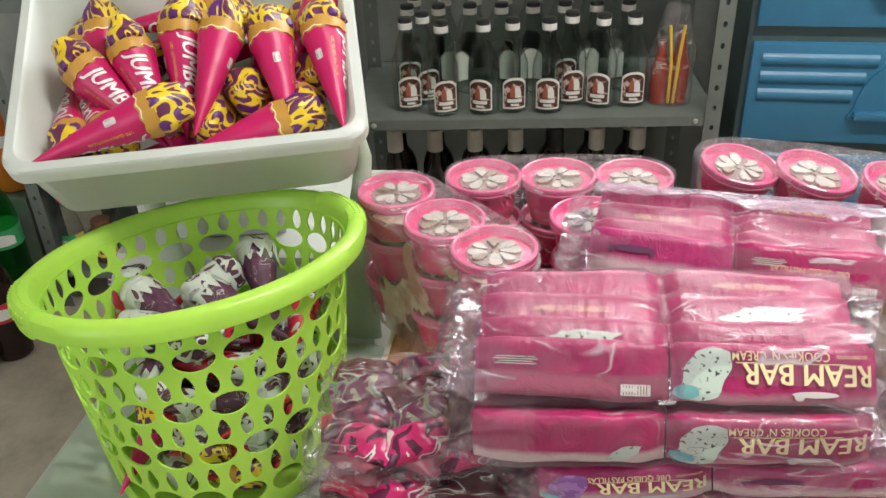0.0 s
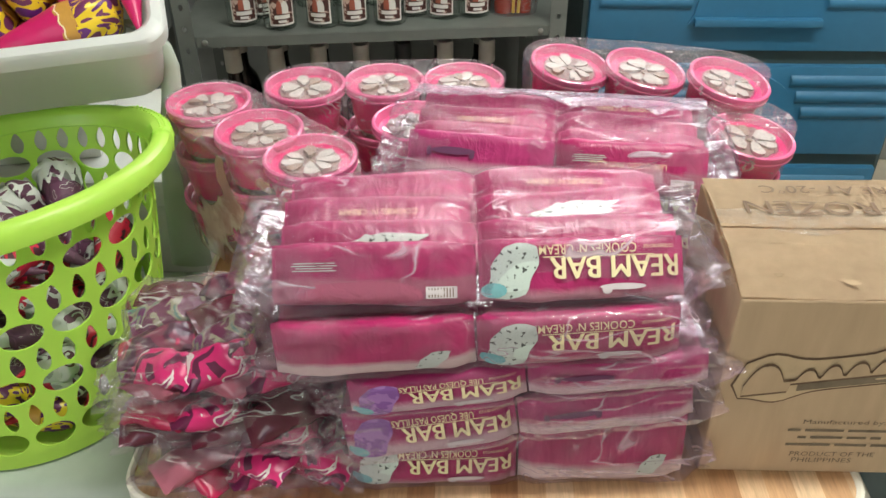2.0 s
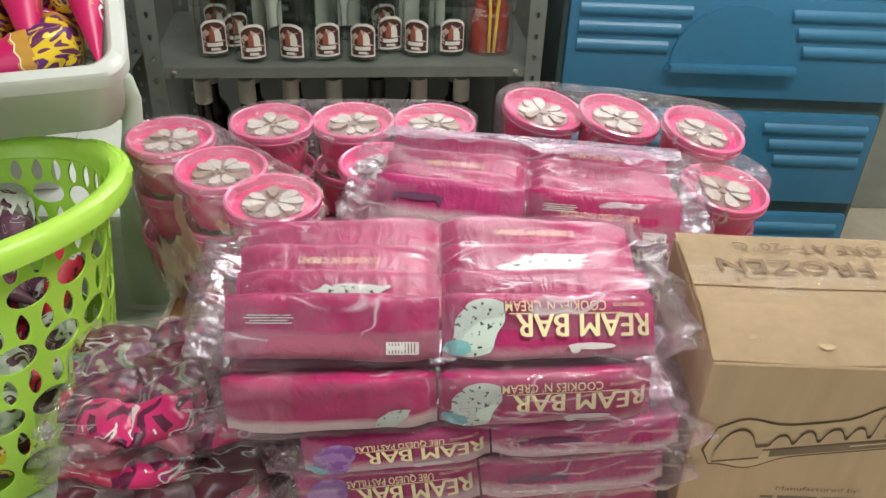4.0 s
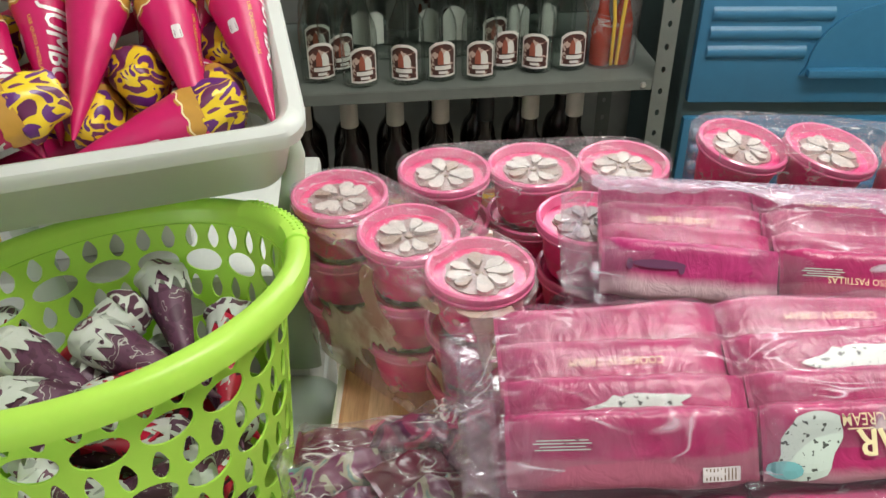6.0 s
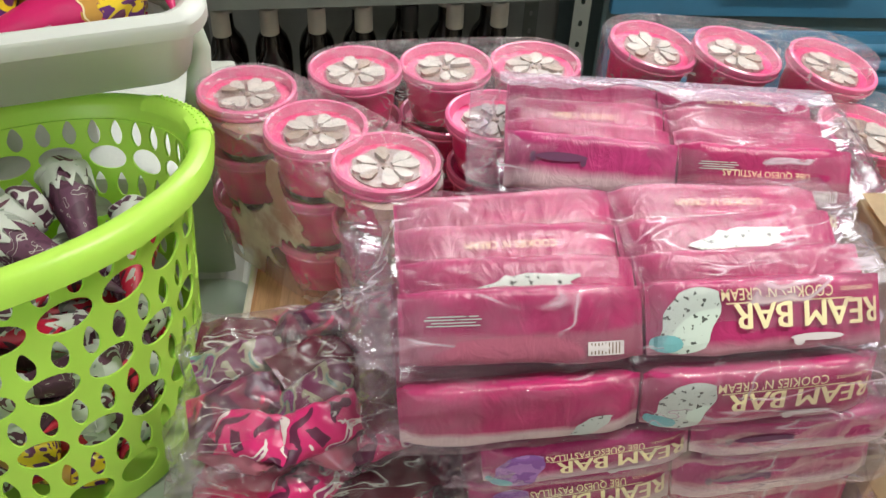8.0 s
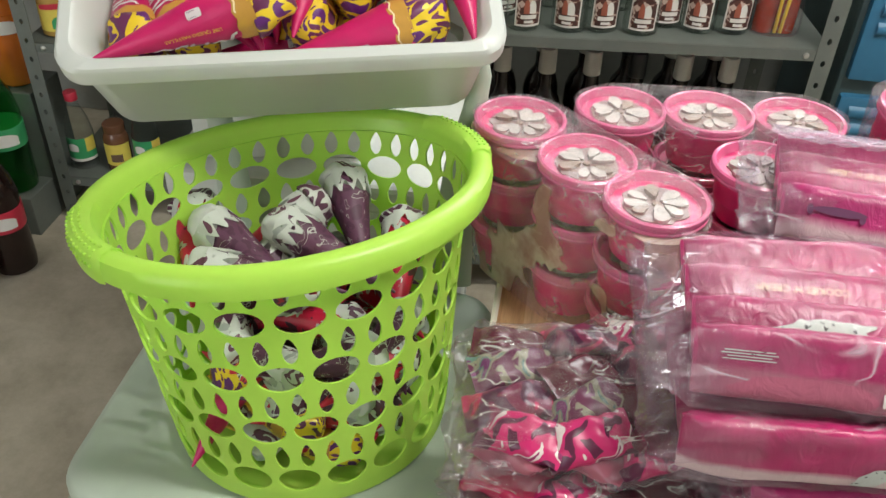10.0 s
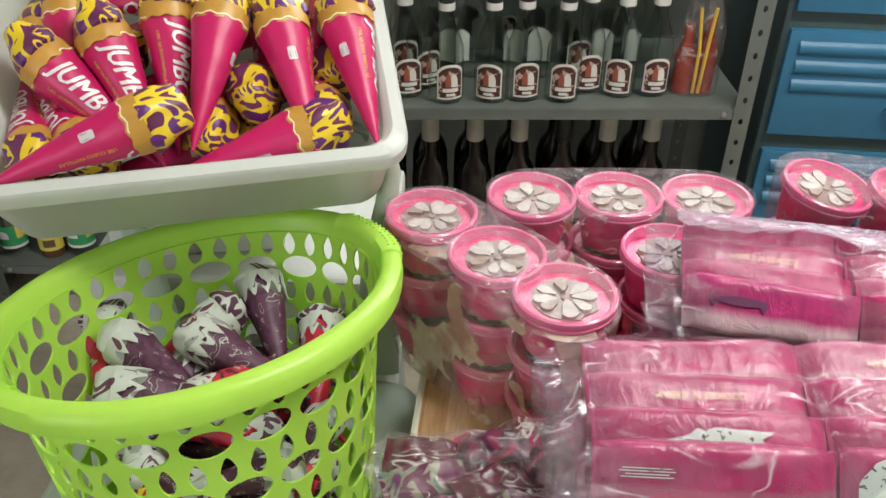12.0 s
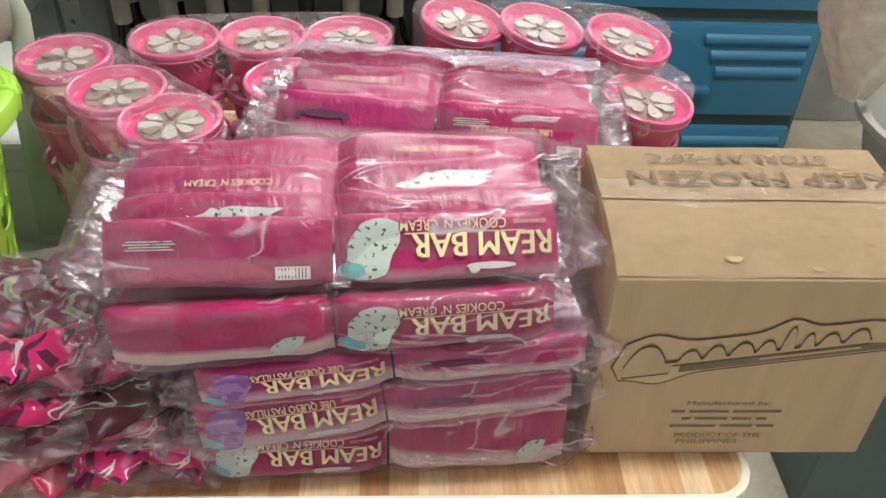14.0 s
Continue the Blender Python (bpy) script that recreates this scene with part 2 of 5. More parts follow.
M = {
    "wood": wood_top(), "concrete": concrete(),
    "alu": surface("aluminium", (0.62, 0.62, 0.6), 0.35, 0.9, 60, 0.1, 0.1),
    "edge": surface("cream_edge", (0.78, 0.74, 0.64), 0.4, 0, 60, 0.06, 0.05),
    "black": surface("black_metal", (0.02, 0.02, 0.02), 0.4, 0.2, 60, 0.2, 0.1),
    "lime": surface("lime_plastic", (0.62, 0.88, 0.145), 0.3, 0, 70, 0.06, 0.06, sub=0.0),
    "stool": surface("pale_green_plastic", (0.40, 0.46, 0.38), 0.42, 0, 45, 0.07, 0.12),
    "tub": surface("white_plastic", (0.74, 0.76, 0.74), 0.3, 0, 40, 0.03, 0.05),
    "foam": surface("white_foam", (0.60, 0.61, 0.57), 0.7, 0, 160, 0.05, 0.3),
    "wall": surface("grey_wall", (0.30, 0.31, 0.29), 0.85, 0, 14, 0.25, 0.3, 0.003),
    "pale": surface("pale_wall", (0.64, 0.63, 0.58), 0.85, 0, 14, 0.15, 0.3, 0.003),
    "ceil": surface("ceiling_paint", (0.76, 0.75, 0.71), 0.9, 0, 14, 0.08, 0.2, 0.003),
    "steel": surface("grey_steel", (0.15, 0.165, 0.15), 0.6, 0.2, 26, 0.2, 0.15),
    "blue": surface("blue_plastic", (0.035, 0.165, 0.30), 0.4, 0, 50, 0.1, 0.1),
    "slate": surface("slate_plastic", (0.05, 0.085, 0.09), 0.5, 0, 50, 0.15, 0.1),
    "card": surface("brown_cardboard", (0.51, 0.37, 0.235), 0.85, 0, 75, 0.15, 0.35, 0.0008, stretch=(1, 1, 0.15)),
    "ink": surface("brown_ink", (0.14, 0.085, 0.05), 0.8, 0, 120, 0.25, 0.1),
    "stain": surface("damp_stain", (0.42, 0.30, 0.18), 0.8, 0, 120, 0.2, 0.1),
    "inkgrey": surface("faded_ink", (0.20, 0.155, 0.105), 0.8, 0, 120, 0.3, 0.1),
    "logo_fill": surface("faint_tan_ink", (0.56, 0.42, 0.26), 0.8, 0, 120, 0.1, 0.1),
    # second colour: pale foot of the print, lightened further as glare of the film
    "magenta": wrapper_mat("magenta_wrapper", (0.355, 0.022, 0.11), (0.42, 0.20, 0.25), -0.019),
    "magenta_plain": wrapper_mat("plain_magenta_wrapper", (0.355, 0.020, 0.108), (0.34, 0.09, 0.145), -0.004, 0.002),
    "magenta_pale": wrapper_mat("pale_footed_wrapper", (0.40, 0.020, 0.115), (0.60, 0.47, 0.46), -0.013, 0.003),
    "ube": wrapper_mat("purple_wrapper", (0.36, 0.026, 0.13), (0.52, 0.36, 0.40), -0.009, 0.005),
    "cream_ink": surface("cream_lettering", (0.82, 0.70, 0.42), 0.4, 0, 80, 0.06, 0.1),
    "bar_white": swirl("speckled_ice_cream", [(0.0, (0.06, 0.07, 0.06)), (0.37, (0.52, 0.60, 0.54))], 240, 0.2),
    "bar_ube": swirl("purple_ice_cream", [(0.0, (0.22, 0.08, 0.30)), (0.5, (0.34, 0.16, 0.42))], 90, 0.4),
    "plum_ink": surface("plum_ink", (0.12, 0.03, 0.09), 0.4, 0, 80, 0.1, 0.1),
    "teal": surface("teal_ink", (0.16, 0.42, 0.44), 0.4, 0, 80, 0.1, 0.1),
    "white": surface("white_ink", (0.60, 0.54, 0.55), 0.45, 0, 80, 0.05, 0.1),
    "film": film("clear_film", (0.88, 0.77, 0.88), 0.012, 0.10, 0.05, 11, crease_glint=0.42),
    # hazier and pinker than clear_film: glare on the stack's fronts, painted in
    "film_stack": film("stacked_bag_glare_film", (0.84, 0.62, 0.72), 0.02, 0.14, 0.06, 13, crease_glint=0.42),
    "film_dull": film("crumpled_film", (0.74, 0.70, 0.66), 0.015, 0.16, 0.07, 18, crease_glint=0.5),
    "film_milky": film("milky_film", (0.74, 0.56, 0.62), 0.03, 0.22, 0.08, 18),
    "film_wrap": film("stretch_wrap", (0.92, 0.86, 0.88), 0.02, 0.15, 0.06, 34, crease_glint=0.45),
    # opaque lavender film that paints the sheen on the back bag's rear edge
    "film_seal": film("pale_sheen_film", (0.66, 0.54, 0.66), 0.30, 0.55, 0.12, 18),
    "film_print": film("printed_wrap", (0.9, 0.85, 0.82), 0.05, 0.22, 0.14, 16, patches=((0.46, 0.26, 0.20), (0.74, 0.62, 0.50))),
    "tape": film("packing_tape", (0.90, 0.80, 0.62), 0.03, 0.20, 0.05, 42),
    "cup": surface("pink_cup", (0.72, 0.03, 0.18), 0.3, 0, 60, 0.12, 0.05, sub=0.0),
    "petal_tan": surface("tan_petal", (0.32, 0.24, 0.18), 0.4, 0, 120, 0.35, 0.4),
    "lid": surface("pink_lid", (0.70, 0.145, 0.30), 0.16, 0, 60, 0.06, 0.04),
    "lid_in": surface("rosy_lid_window", (0.50, 0.095, 0.195), 0.2, 0, 70, 0.35, 0.1),
    "lid_brown": surface("brown_grey_print", (0.26, 0.17, 0.15), 0.3, 0, 200, 0.5, 0.1),
    "petal": surface("cream_petal", (0.50, 0.46, 0.41), 0.4, 0, 120, 0.3, 0.4),
    "cone": surface("magenta_cone_paper", (0.52, 0.008, 0.11), 0.38, 0, 90, 0.1, 0.35, 0.0015),
    "gold": surface("ochre_band", (0.50, 0.26, 0.045), 0.4, 0, 90, 0.15, 0.2),
    "cone_top": swirl("purple_yellow_swirl", [(0.0, (0.10, 0.015, 0.14)), (0.485, (0.70, 0.50, 0.02)), (0.575, (0.12, 0.02, 0.08))], 34, 1.3, stretch=(1, 1, 0.5)),
    "silver": surface("silver_ink", (0.75, 0.73, 0.72), 0.35, 0.1, 90, 0.1, 0.1),
    "choc": swirl("maroon_white_wrapper", [(0.0, (0.075, 0.022, 0.05)), (0.46, (0.11, 0.035, 0.075)), (0.60, (0.42, 0.40, 0.38)), (0.625, (0.09, 0.03, 0.06))], 48, 1.2, 0.5),
    "red_wrap": swirl("red_dark_wrapper", [(0.0, (0.07, 0.02, 0.03)), (0.40, (0.55, 0.015, 0.05)), (0.58, (0.50, 0.50, 0.46)), (0.62, (0.08, 0.02, 0.04))], 24, 1.2, 0.4),
    "yellow_wrap": swirl("yellow_dark_wrapper", [(0.0, (0.10, 0.03, 0.04)), (0.46, (0.66, 0.45, 0.03)), (0.6, (0.55, 0.03, 0.08))], 24, 1.4, 0.4),
    "sweet": swirl("pink_maroon_sweets", [(0.0, (0.10, 0.012, 0.045)), (0.42, (0.56, 0.02, 0.14)), (0.57, (0.70, 0.62, 0.58)), (0.63, (0.30, 0.03, 0.13))], 38, 0.7, 0.3),
    "ice_pink": surface("hot_pink_foil", (0.42, 0.014, 0.07), 0.25, 0, 60, 0.2, 0.3),
    "ice_rose": surface("pale_rose_foil", (0.34, 0.10, 0.14), 0.3, 0, 60, 0.2, 0.3),
    "ice_plum": surface("dark_plum_foil", (0.095, 0.014, 0.028), 0.25, 0, 60, 0.3, 0.3),
    "ice_mint": swirl("red_white_crown", [(0.0, (0.09, 0.03, 0.06)), (0.42, (0.52, 0.54, 0.50)), (0.53, (0.09, 0.03, 0.06)), (0.66, (0.40, 0.02, 0.05))], 30, 1.0, 0.5),
    "paper_white": swirl("white_paper_crown", [(0.0, (0.34, 0.36, 0.33)), (0.36, (0.56, 0.58, 0.54)), (0.60, (0.12, 0.04, 0.07)), (0.635, (0.52, 0.54, 0.50)), (0.74, (0.12, 0.04, 0.07))], 19, 0.8, 0.55),
    "sweet3": swirl("plum_sweets", [(0.0, (0.07, 0.012, 0.04)), (0.46, (0.17, 0.022, 0.06)), (0.57, (0.50, 0.02, 0.10))], 34, 0.8, 0.3),
    "sweet2": swirl("cream_plum_sweets", [(0.0, (0.12, 0.02, 0.06)), (0.50, (0.26, 0.25, 0.17)), (0.57, (0.11, 0.20, 0.16)), (0.59, (0.16, 0.03, 0.12))], 34, 1.2, 0.35),
    "gin_glass": glass("clear_bottle_glass", (0.945, 0.97, 0.955), 0.04, 0.97),
    "label_dark": swirl("dark_label_art", [(0.0, (0.06, 0.022, 0.018)), (0.5, (0.10, 0.03, 0.022)), (0.60, (0.55, 0.42, 0.36))], 70, 0.8, 0.5),
    "label_white": surface("label_paper", (0.74, 0.72, 0.68), 0.6, 0, 90, 0.06, 0.1),
    "label_red": surface("red_brown_ink", (0.36, 0.10, 0.06), 0.6, 0, 90, 0.2, 0.1),
    "cap_black": surface("black_cap", (0.03, 0.03, 0.03), 0.35, 0.3, 90, 0.2, 0.1),
    "cap_white": surface("white_cap", (0.60, 0.58, 0.52), 0.5, 0, 90, 0.1, 0.1),
    "dark_glass": surface("dark_bottle_glass", (0.02, 0.014, 0.012), 0.12, 0, 40, 0.3, 0.02),
    "sauce": surface("red_sauce", (0.35, 0.035, 0.015), 0.25, 0, 30, 0.25, 0.3),
    "straw": surface("yellow_straw", (0.72, 0.46, 0.06), 0.4, 0, 60, 0.1, 0.1),
    "orange": surface("orange_soda", (0.55, 0.14, 0.02), 0.15, 0, 30, 0.12, 0.05),
    "rust": surface("rust_brown_board", (0.30, 0.10, 0.04), 0.6, 0, 20, 0.25, 0.2),
    "green_pet": glass("green_bottle_plastic", (0.40, 0.78, 0.46), 0.06, 0.85),
    "green_label": surface("green_label", (0.04, 0.32, 0.12), 0.45, 0, 60, 0.12, 0.1),
    "yellow_label": surface("yellow_label", (0.72, 0.58, 0.10), 0.45, 0, 60, 0.12, 0.1),
    "cola": surface("dark_cola", (0.018, 0.008, 0.006), 0.1, 0, 30, 0.2, 0.02),
    "red_label": surface("red_label", (0.55, 0.03, 0.06), 0.4, 0, 60, 0.15, 0.1),
    "juice": surface("yellow_juice", (0.42, 0.26, 0.07), 0.2, 0, 40, 0.15, 0.05),
    "brown_jar": surface("brown_jar", (0.14, 0.06, 0.03), 0.2, 0, 40, 0.15, 0.05),
    "cord": surface("cream_cord", (0.70, 0.67, 0.60), 0.5, 0, 60, 0.06, 0.1),
    "bag_white": film("white_carrier_film", (0.66, 0.60, 0.52), 0.65, 0.92, 0.4, 14, crease_glint=0.0),
    "grey_plastic": surface("grey_plastic", (0.42, 0.42, 0.39), 0.5, 0, 40, 0.08, 0.1),
}
for key, through_col, share in (("lime", (0.50, 0.86, 0.08), 0.42), ("tub", (0.80, 0.83, 0.78), 0.35)):
    tn, tl = M[key].node_tree.nodes, M[key].node_tree.links
    lt, lm = tn.new("ShaderNodeBsdfTranslucent"), tn.new("ShaderNodeMixShader")
    lt.inputs[0].default_value, lm.inputs[0].default_value = (*through_col, 1), share
    tl.new(tn["Principled BSDF"].outputs[0], lm.inputs[1]), tl.new(lt.outputs[0], lm.inputs[2]), tl.new(lm.outputs[0], tn["Material Output"].inputs[0])
lamp_m, _, lamp_n, lamp_l, lamp_p = nodes_of("tube_glow")
lamp_p.inputs["Emission Color"].default_value, lamp_p.inputs["Emission Strength"].default_value = (1, 0.96, 0.9, 1), 8


# ---- mesh helpers ----
def finish(bm, name, mats, smooth=True, angle=0.7):
    me = bpy.data.meshes.new(name)
    bmesh.ops.recalc_face_normals(bm, faces=bm.faces[:])
    if smooth:
        for f in bm.faces:
            f.smooth = True
        for e in bm.edges:
            if len(e.link_faces) == 2 and e.calc_face_angle(0) > angle:
                e.smooth = False
    bm.to_mesh(me)
    bm.free()
    for m in (mats if isinstance(mats, (list, tuple)) else [mats]):
        me.materials.append(M[m] if isinstance(m, str) else m)
    return me


def part(name, bm, material, parent, label="", smooth=True, m=None, angle=0.7):
    """One mesh object under a thing or a part."""
    me = bm if isinstance(bm, bpy.types.Mesh) else finish(bm, name, material, smooth, angle)
    ob = new(name, me)
    ob.parent = parent
    if m is not None:
        ob.matrix_basis = m
    if label:
        ob["label"] = label
    return ob


def thing(name, label, category, m=None, group="", kind=""):
    ob = new(name)
    ob.empty_display_size = 0.02
    if m is not None:
        ob.matrix_basis = m
    return tagged(ob, label, category, group, kind)


def solid(name, bm, material, label, category, kind="", smooth=True, m=None, group="", angle=0.7):
    ob = new(name, finish(bm, name, material, smooth, angle))
    if m is not None:
        ob.matrix_basis = m
    return tagged(ob, label, category, group, kind)


def box(x0, x1, y0, y1, z0, z1, bev=0.0, seg=2, bm=None):
    b = bmesh.new()
    bmesh.ops.create_cube(b, size=1.0)
    for v in b.verts:
        v.co = Vector((x0 + (v.co.x + 0.5) * (x1 - x0), y0 + (v.co.y + 0.5) * (y1 - y0), z0 + (v.co.z + 0.5) * (z1 - z0)))
    if bev:
        bmesh.ops.bevel(b, geom=b.edges[:], offset=bev, segments=seg, profile=0.6, affect="EDGES")
    return join(bm, b) if bm else b


def join(a, b):
    me = bpy.data.meshes.new("tmp")
    b.to_mesh(me)
    b.free()
    a.from_mesh(me)
    bpy.data.meshes.remove(me)
    return a


def lathe(profile, n=32, sx=1.0, sy=1.0, cap=True):
    bm = bmesh.new()
    rings = []
    for r, z in profile:
        rings.append([bm.verts.new((r * sx * math.cos(2 * math.pi * k / n), r * sy * math.sin(2 * math.pi * k / n), z)) for k in range(n)])
    for a, b in zip(rings, rings[1:]):
        for k in range(n):
            bm.faces.new((a[k], a[(k + 1) % n], b[(k + 1) % n], b[k]))
    if cap:
        bm.faces.new(rings[0][::-1])
        bm.faces.new(rings[-1])
    return bm


def grid_tube(rows, start=True, end=True):
    """Faces over rows of equally many points, each row closed; start and end tell whether the first and last are filled."""
    bm = bmesh.new()
    vs = [[bm.verts.new(p) for p in r] for r in rows]
    n = len(vs[0])
    for a, b in zip(vs, vs[1:]):
        for k in range(n):
            bm.faces.new((a[k], a[(k + 1) % n], b[(k + 1) % n], b[k]))
    if start:
        bm.faces.new(vs[0][::-1])
    if end:
        bm.faces.new(vs[-1])
    return bm


def sheet(rows):
    bm = bmesh.new()
    vs = [[bm.verts.new(p) for p in r] for r in rows]
    for a, b in zip(vs, vs[1:]):
        for k in range(len(a) - 1):
            bm.faces.new((a[k], a[k + 1], b[k + 1], b[k]))
    return bm


def tube(points, r, n=8):
    pts = [Vector(p) for p in points]
    rows = []
    for i, p in enumerate(pts):
        d = (pts[min(i + 1, len(pts) - 1)] - pts[max(i - 1, 0)]).normalized()
        s = d.cross(Vector((0.31, 0.22, 0.92))).normalized()
        u = s.cross(d)
        rows.append([p + r * (math.cos(2 * math.pi * k / n) * s + math.sin(2 * math.pi * k / n) * u) for k in range(n)])
    return grid_tube(rows)


def filled(loops):
    """A flat plate in x, y from closed loops: the outline first, then the holes."""
    bm = bmesh.new()
    for lp in loops:
        vs = [bm.verts.new((x, y, 0)) for x, y in lp]
        for k in range(len(vs)):
            bm.edges.new((vs[k], vs[(k + 1) % len(vs)]))
    bmesh.ops.triangle_fill(bm, use_beauty=True, edges=bm.edges[:])
    return bm


def oval(cx, cy, rx, ry, n=10, point=0.0):
    """An ellipse; with point it narrows to its top like a drop."""
    out = []
    for k in range(n):
        a = 2 * math.pi * k / n
        s = math.sin(a)
        out.append((cx + rx * math.cos(a) * (1 - point * max(0, s)), cy + ry * s))
    return out


def letters(body, width, height=None, bold=0.0):
    """Lettering in the built-in font as a flat bmesh in x, y, centred, of that width."""
    cu = bpy.data.curves.new("lettering", "FONT")
    cu.body, cu.resolution_u, cu.align_x, cu.align_y = body, 2, "CENTER", "CENTER"
    cu.offset = bold
    ob = bpy.data.objects.new("lettering", cu)
    me = bpy.data.meshes.new_from_object(ob)
    bm = bmesh.new()
    bm.from_mesh(me)
    bpy.data.objects.remove(ob)
    bpy.data.curves.remove(cu)
    bpy.data.meshes.remove(me)
    xs, ys = [v.co.x for v in bm.verts], [v.co.y for v in bm.verts]
    k = width / (max(xs) - min(xs))
    ky = height / (max(ys) - min(ys)) if height else k
    mx, my = (max(xs) + min(xs)) / 2, (max(ys) + min(ys)) / 2
    for v in bm.verts:
        v.co = Vector(((v.co.x - mx) * k, (v.co.y - my) * ky, 0))
    return bm


def mapped(bm, fn):
    for v in bm.verts:
        v.co = Vector(fn(v.co))
    return bm


def rnd(a, b):
    return random.uniform(a, b)


# ---- the room ----
def room():
    solid("floor", box(-2.6, 2.2, -2.6, 2.3, -0.1, 0.0), "concrete", "stained bare grey brown concrete floor", "floor", "structure", False)
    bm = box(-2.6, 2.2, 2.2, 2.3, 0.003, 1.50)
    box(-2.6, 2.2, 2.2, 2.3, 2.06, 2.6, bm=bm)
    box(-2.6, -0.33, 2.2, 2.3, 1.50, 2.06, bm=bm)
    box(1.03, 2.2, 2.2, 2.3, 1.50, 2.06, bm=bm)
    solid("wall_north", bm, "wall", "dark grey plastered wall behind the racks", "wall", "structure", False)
    solid("wall_west", box(-2.6, -2.5, -2.6, 2.197, 0.003, 2.6), "pale", "pale plastered side wall", "wall", "structure", False)
    solid("wall_east", box(1.9, 2.2, -2.6, 2.197, 0.003, 2.6), "pale", "pale plastered side wall", "wall", "structure", False)
    # assumed wall behind the camera that shapes the daylight
    bm = box(-2.497, 1.897, -1.75, -1.6, 0.003, 0.7)
    box(-2.497, 1.897, -1.75, -1.6, 2.35, 2.6, bm=bm)
    box(-2.497, -2.40, -1.75, -1.6, 0.7, 2.35, bm=bm)
    # closed east part, added to keep daylight off the carton's front
    box(-0.30, 1.897, -1.75, -1.6, 0.7, 2.35, bm=bm)
    solid("wall_south", bm, "pale", "unseen shopfront wall with an open window, closed on the carton's side to shade it", "wall", "structure", False)
    solid("ceiling", box(-2.6, 2.2, -2.6, 2.3, 2.603, 2.7), "ceil", "off-white painted ceiling", "ceiling", "structure", False)
    t = thing("ceiling_light", "white tube light fitting fixed under the ceiling", "lamp", pose(0.72, 0.72, 2.44))
    part("batten", box(-0.63, 0.63, -0.04, 0.04, 0.06, 0.16, 0.006), "tub", t)
    part("tube", mapped(lathe([(0.013, -0.6), (0.013, 0.6)], 12), lambda c: (c.z, c.x, c.y + 0.03)), lamp_m, t)


# ---- table ----
TX0, TX1, TY0, TY1, TZ = -0.243, 0.458, 0.556, 1.22, 0.56


def rounded(x0, x1, y0, y1, r, n=6):
    out = []
    for cx, cy, a0 in ((x1 - r, y0 + r, -90), (x1 - r, y1 - r, 0), (x0 + r, y1 - r, 90), (x0 + r, y0 + r, 180)):
        for k in range(n + 1):
            a = radians(a0 + 90 * k / n)
            out.append((cx + r * math.cos(a), cy + r * math.sin(a)))
    return out


def slab(loop, z0, z1, bev=0.0):
    rows = [[(x, y, z) for x, y in loop] for z in ((z0, z1) if not bev else (z0, z0 + bev * 0.3, z1 - bev * 0.3, z1))]
    return grid_tube(rows)


def table():
    t = thing("folding_table", "low folding table with striped wood-print top and metal edge", "table")
    part("tabletop", slab(rounded(TX0, TX1, TY0, TY1, 0.035), TZ - 0.018, TZ), "wood", t, smooth=False)
    o, i = rounded(TX0 - 0.007, TX1 + 0.007, TY0 - 0.007, TY1 + 0.007, 0.042), rounded(TX0 + 0.0005, TX1 - 0.0005, TY0 + 0.0005, TY1 - 0.0005, 0.0345)
    bm = bmesh.new()
    prof = ((o, -0.021), (o, 0.0005), ([((a[0] * 0.5 + b[0] * 0.5), (a[1] * 0.5 + b[1] * 0.5)) for a, b in zip(o, i)], 0.0025), (i, 0.0012), (i, -0.021))
    vs = [[bm.verts.new((x, y, TZ + z)) for x, y in lp] for lp, z in prof]
    n = len(o)
    for k in range(len(vs)):
        a, b = vs[k], vs[(k + 1) % len(vs)]
        for j in range(n):
            bm.faces.new((a[j], a[(j + 1) % n], b[(j + 1) % n], b[j]))
    part("edge_trim", bm, "edge", t, "pale rounded edge strip")
    for y in (TY0 + 0.002, TY1 - 0.022):
        part("apron_rail", box(TX0 + 0.02, TX1 - 0.02, y, y + 0.02, TZ - 0.05, TZ - 0.0215, 0.002), "alu", t, "brushed aluminium apron rail")
    for x in (TX0 + 0.02, TX1 - 0.04):
        part("apron_rail", box(x, x + 0.02, TY0 + 0.024, TY1 - 0.024, TZ - 0.05, TZ - 0.0215, 0.002), "alu", t, "brushed aluminium apron rail")
    for x in (-0.16, 0.04, 0.22, 0.40):
        part("rivet", lathe([(0.0035, 0), (0.0025, 0.0015)], 8), "black", t, m=pose(x, TY0 + 0.002, TZ - 0.036, 90))
    for x, lean in ((0.02, 0.30), (0.20, -0.30)):
        for y in (TY0 + 0.07, TY1 - 0.10):
            part("leg", tube([(x, y, TZ - 0.05), (x - lean * 0.5, y, 0.25), (x - lean, y, 0.0)], 0.011, 10), "black", t, "black tubular folding leg")


# ---- ice cream bars in bags ----
BL, BH, BT = 0.158, 0.054, 0.024


def bar_half(x):
    s = abs(x) / (BL / 2)
    core = max(0.0, 1 - (s / 0.95) ** 6)
    return BT / 2 * core ** 0.6 + 0.0007, BH / 2 * (1 - 0.10 * max(0, s - 0.75) / 0.25)


def bar_front(x, z):
    t, h = bar_half(x)
    return -t * max(0.0, 1 - min(1, abs(z) / h) ** 4.0) ** 0.23


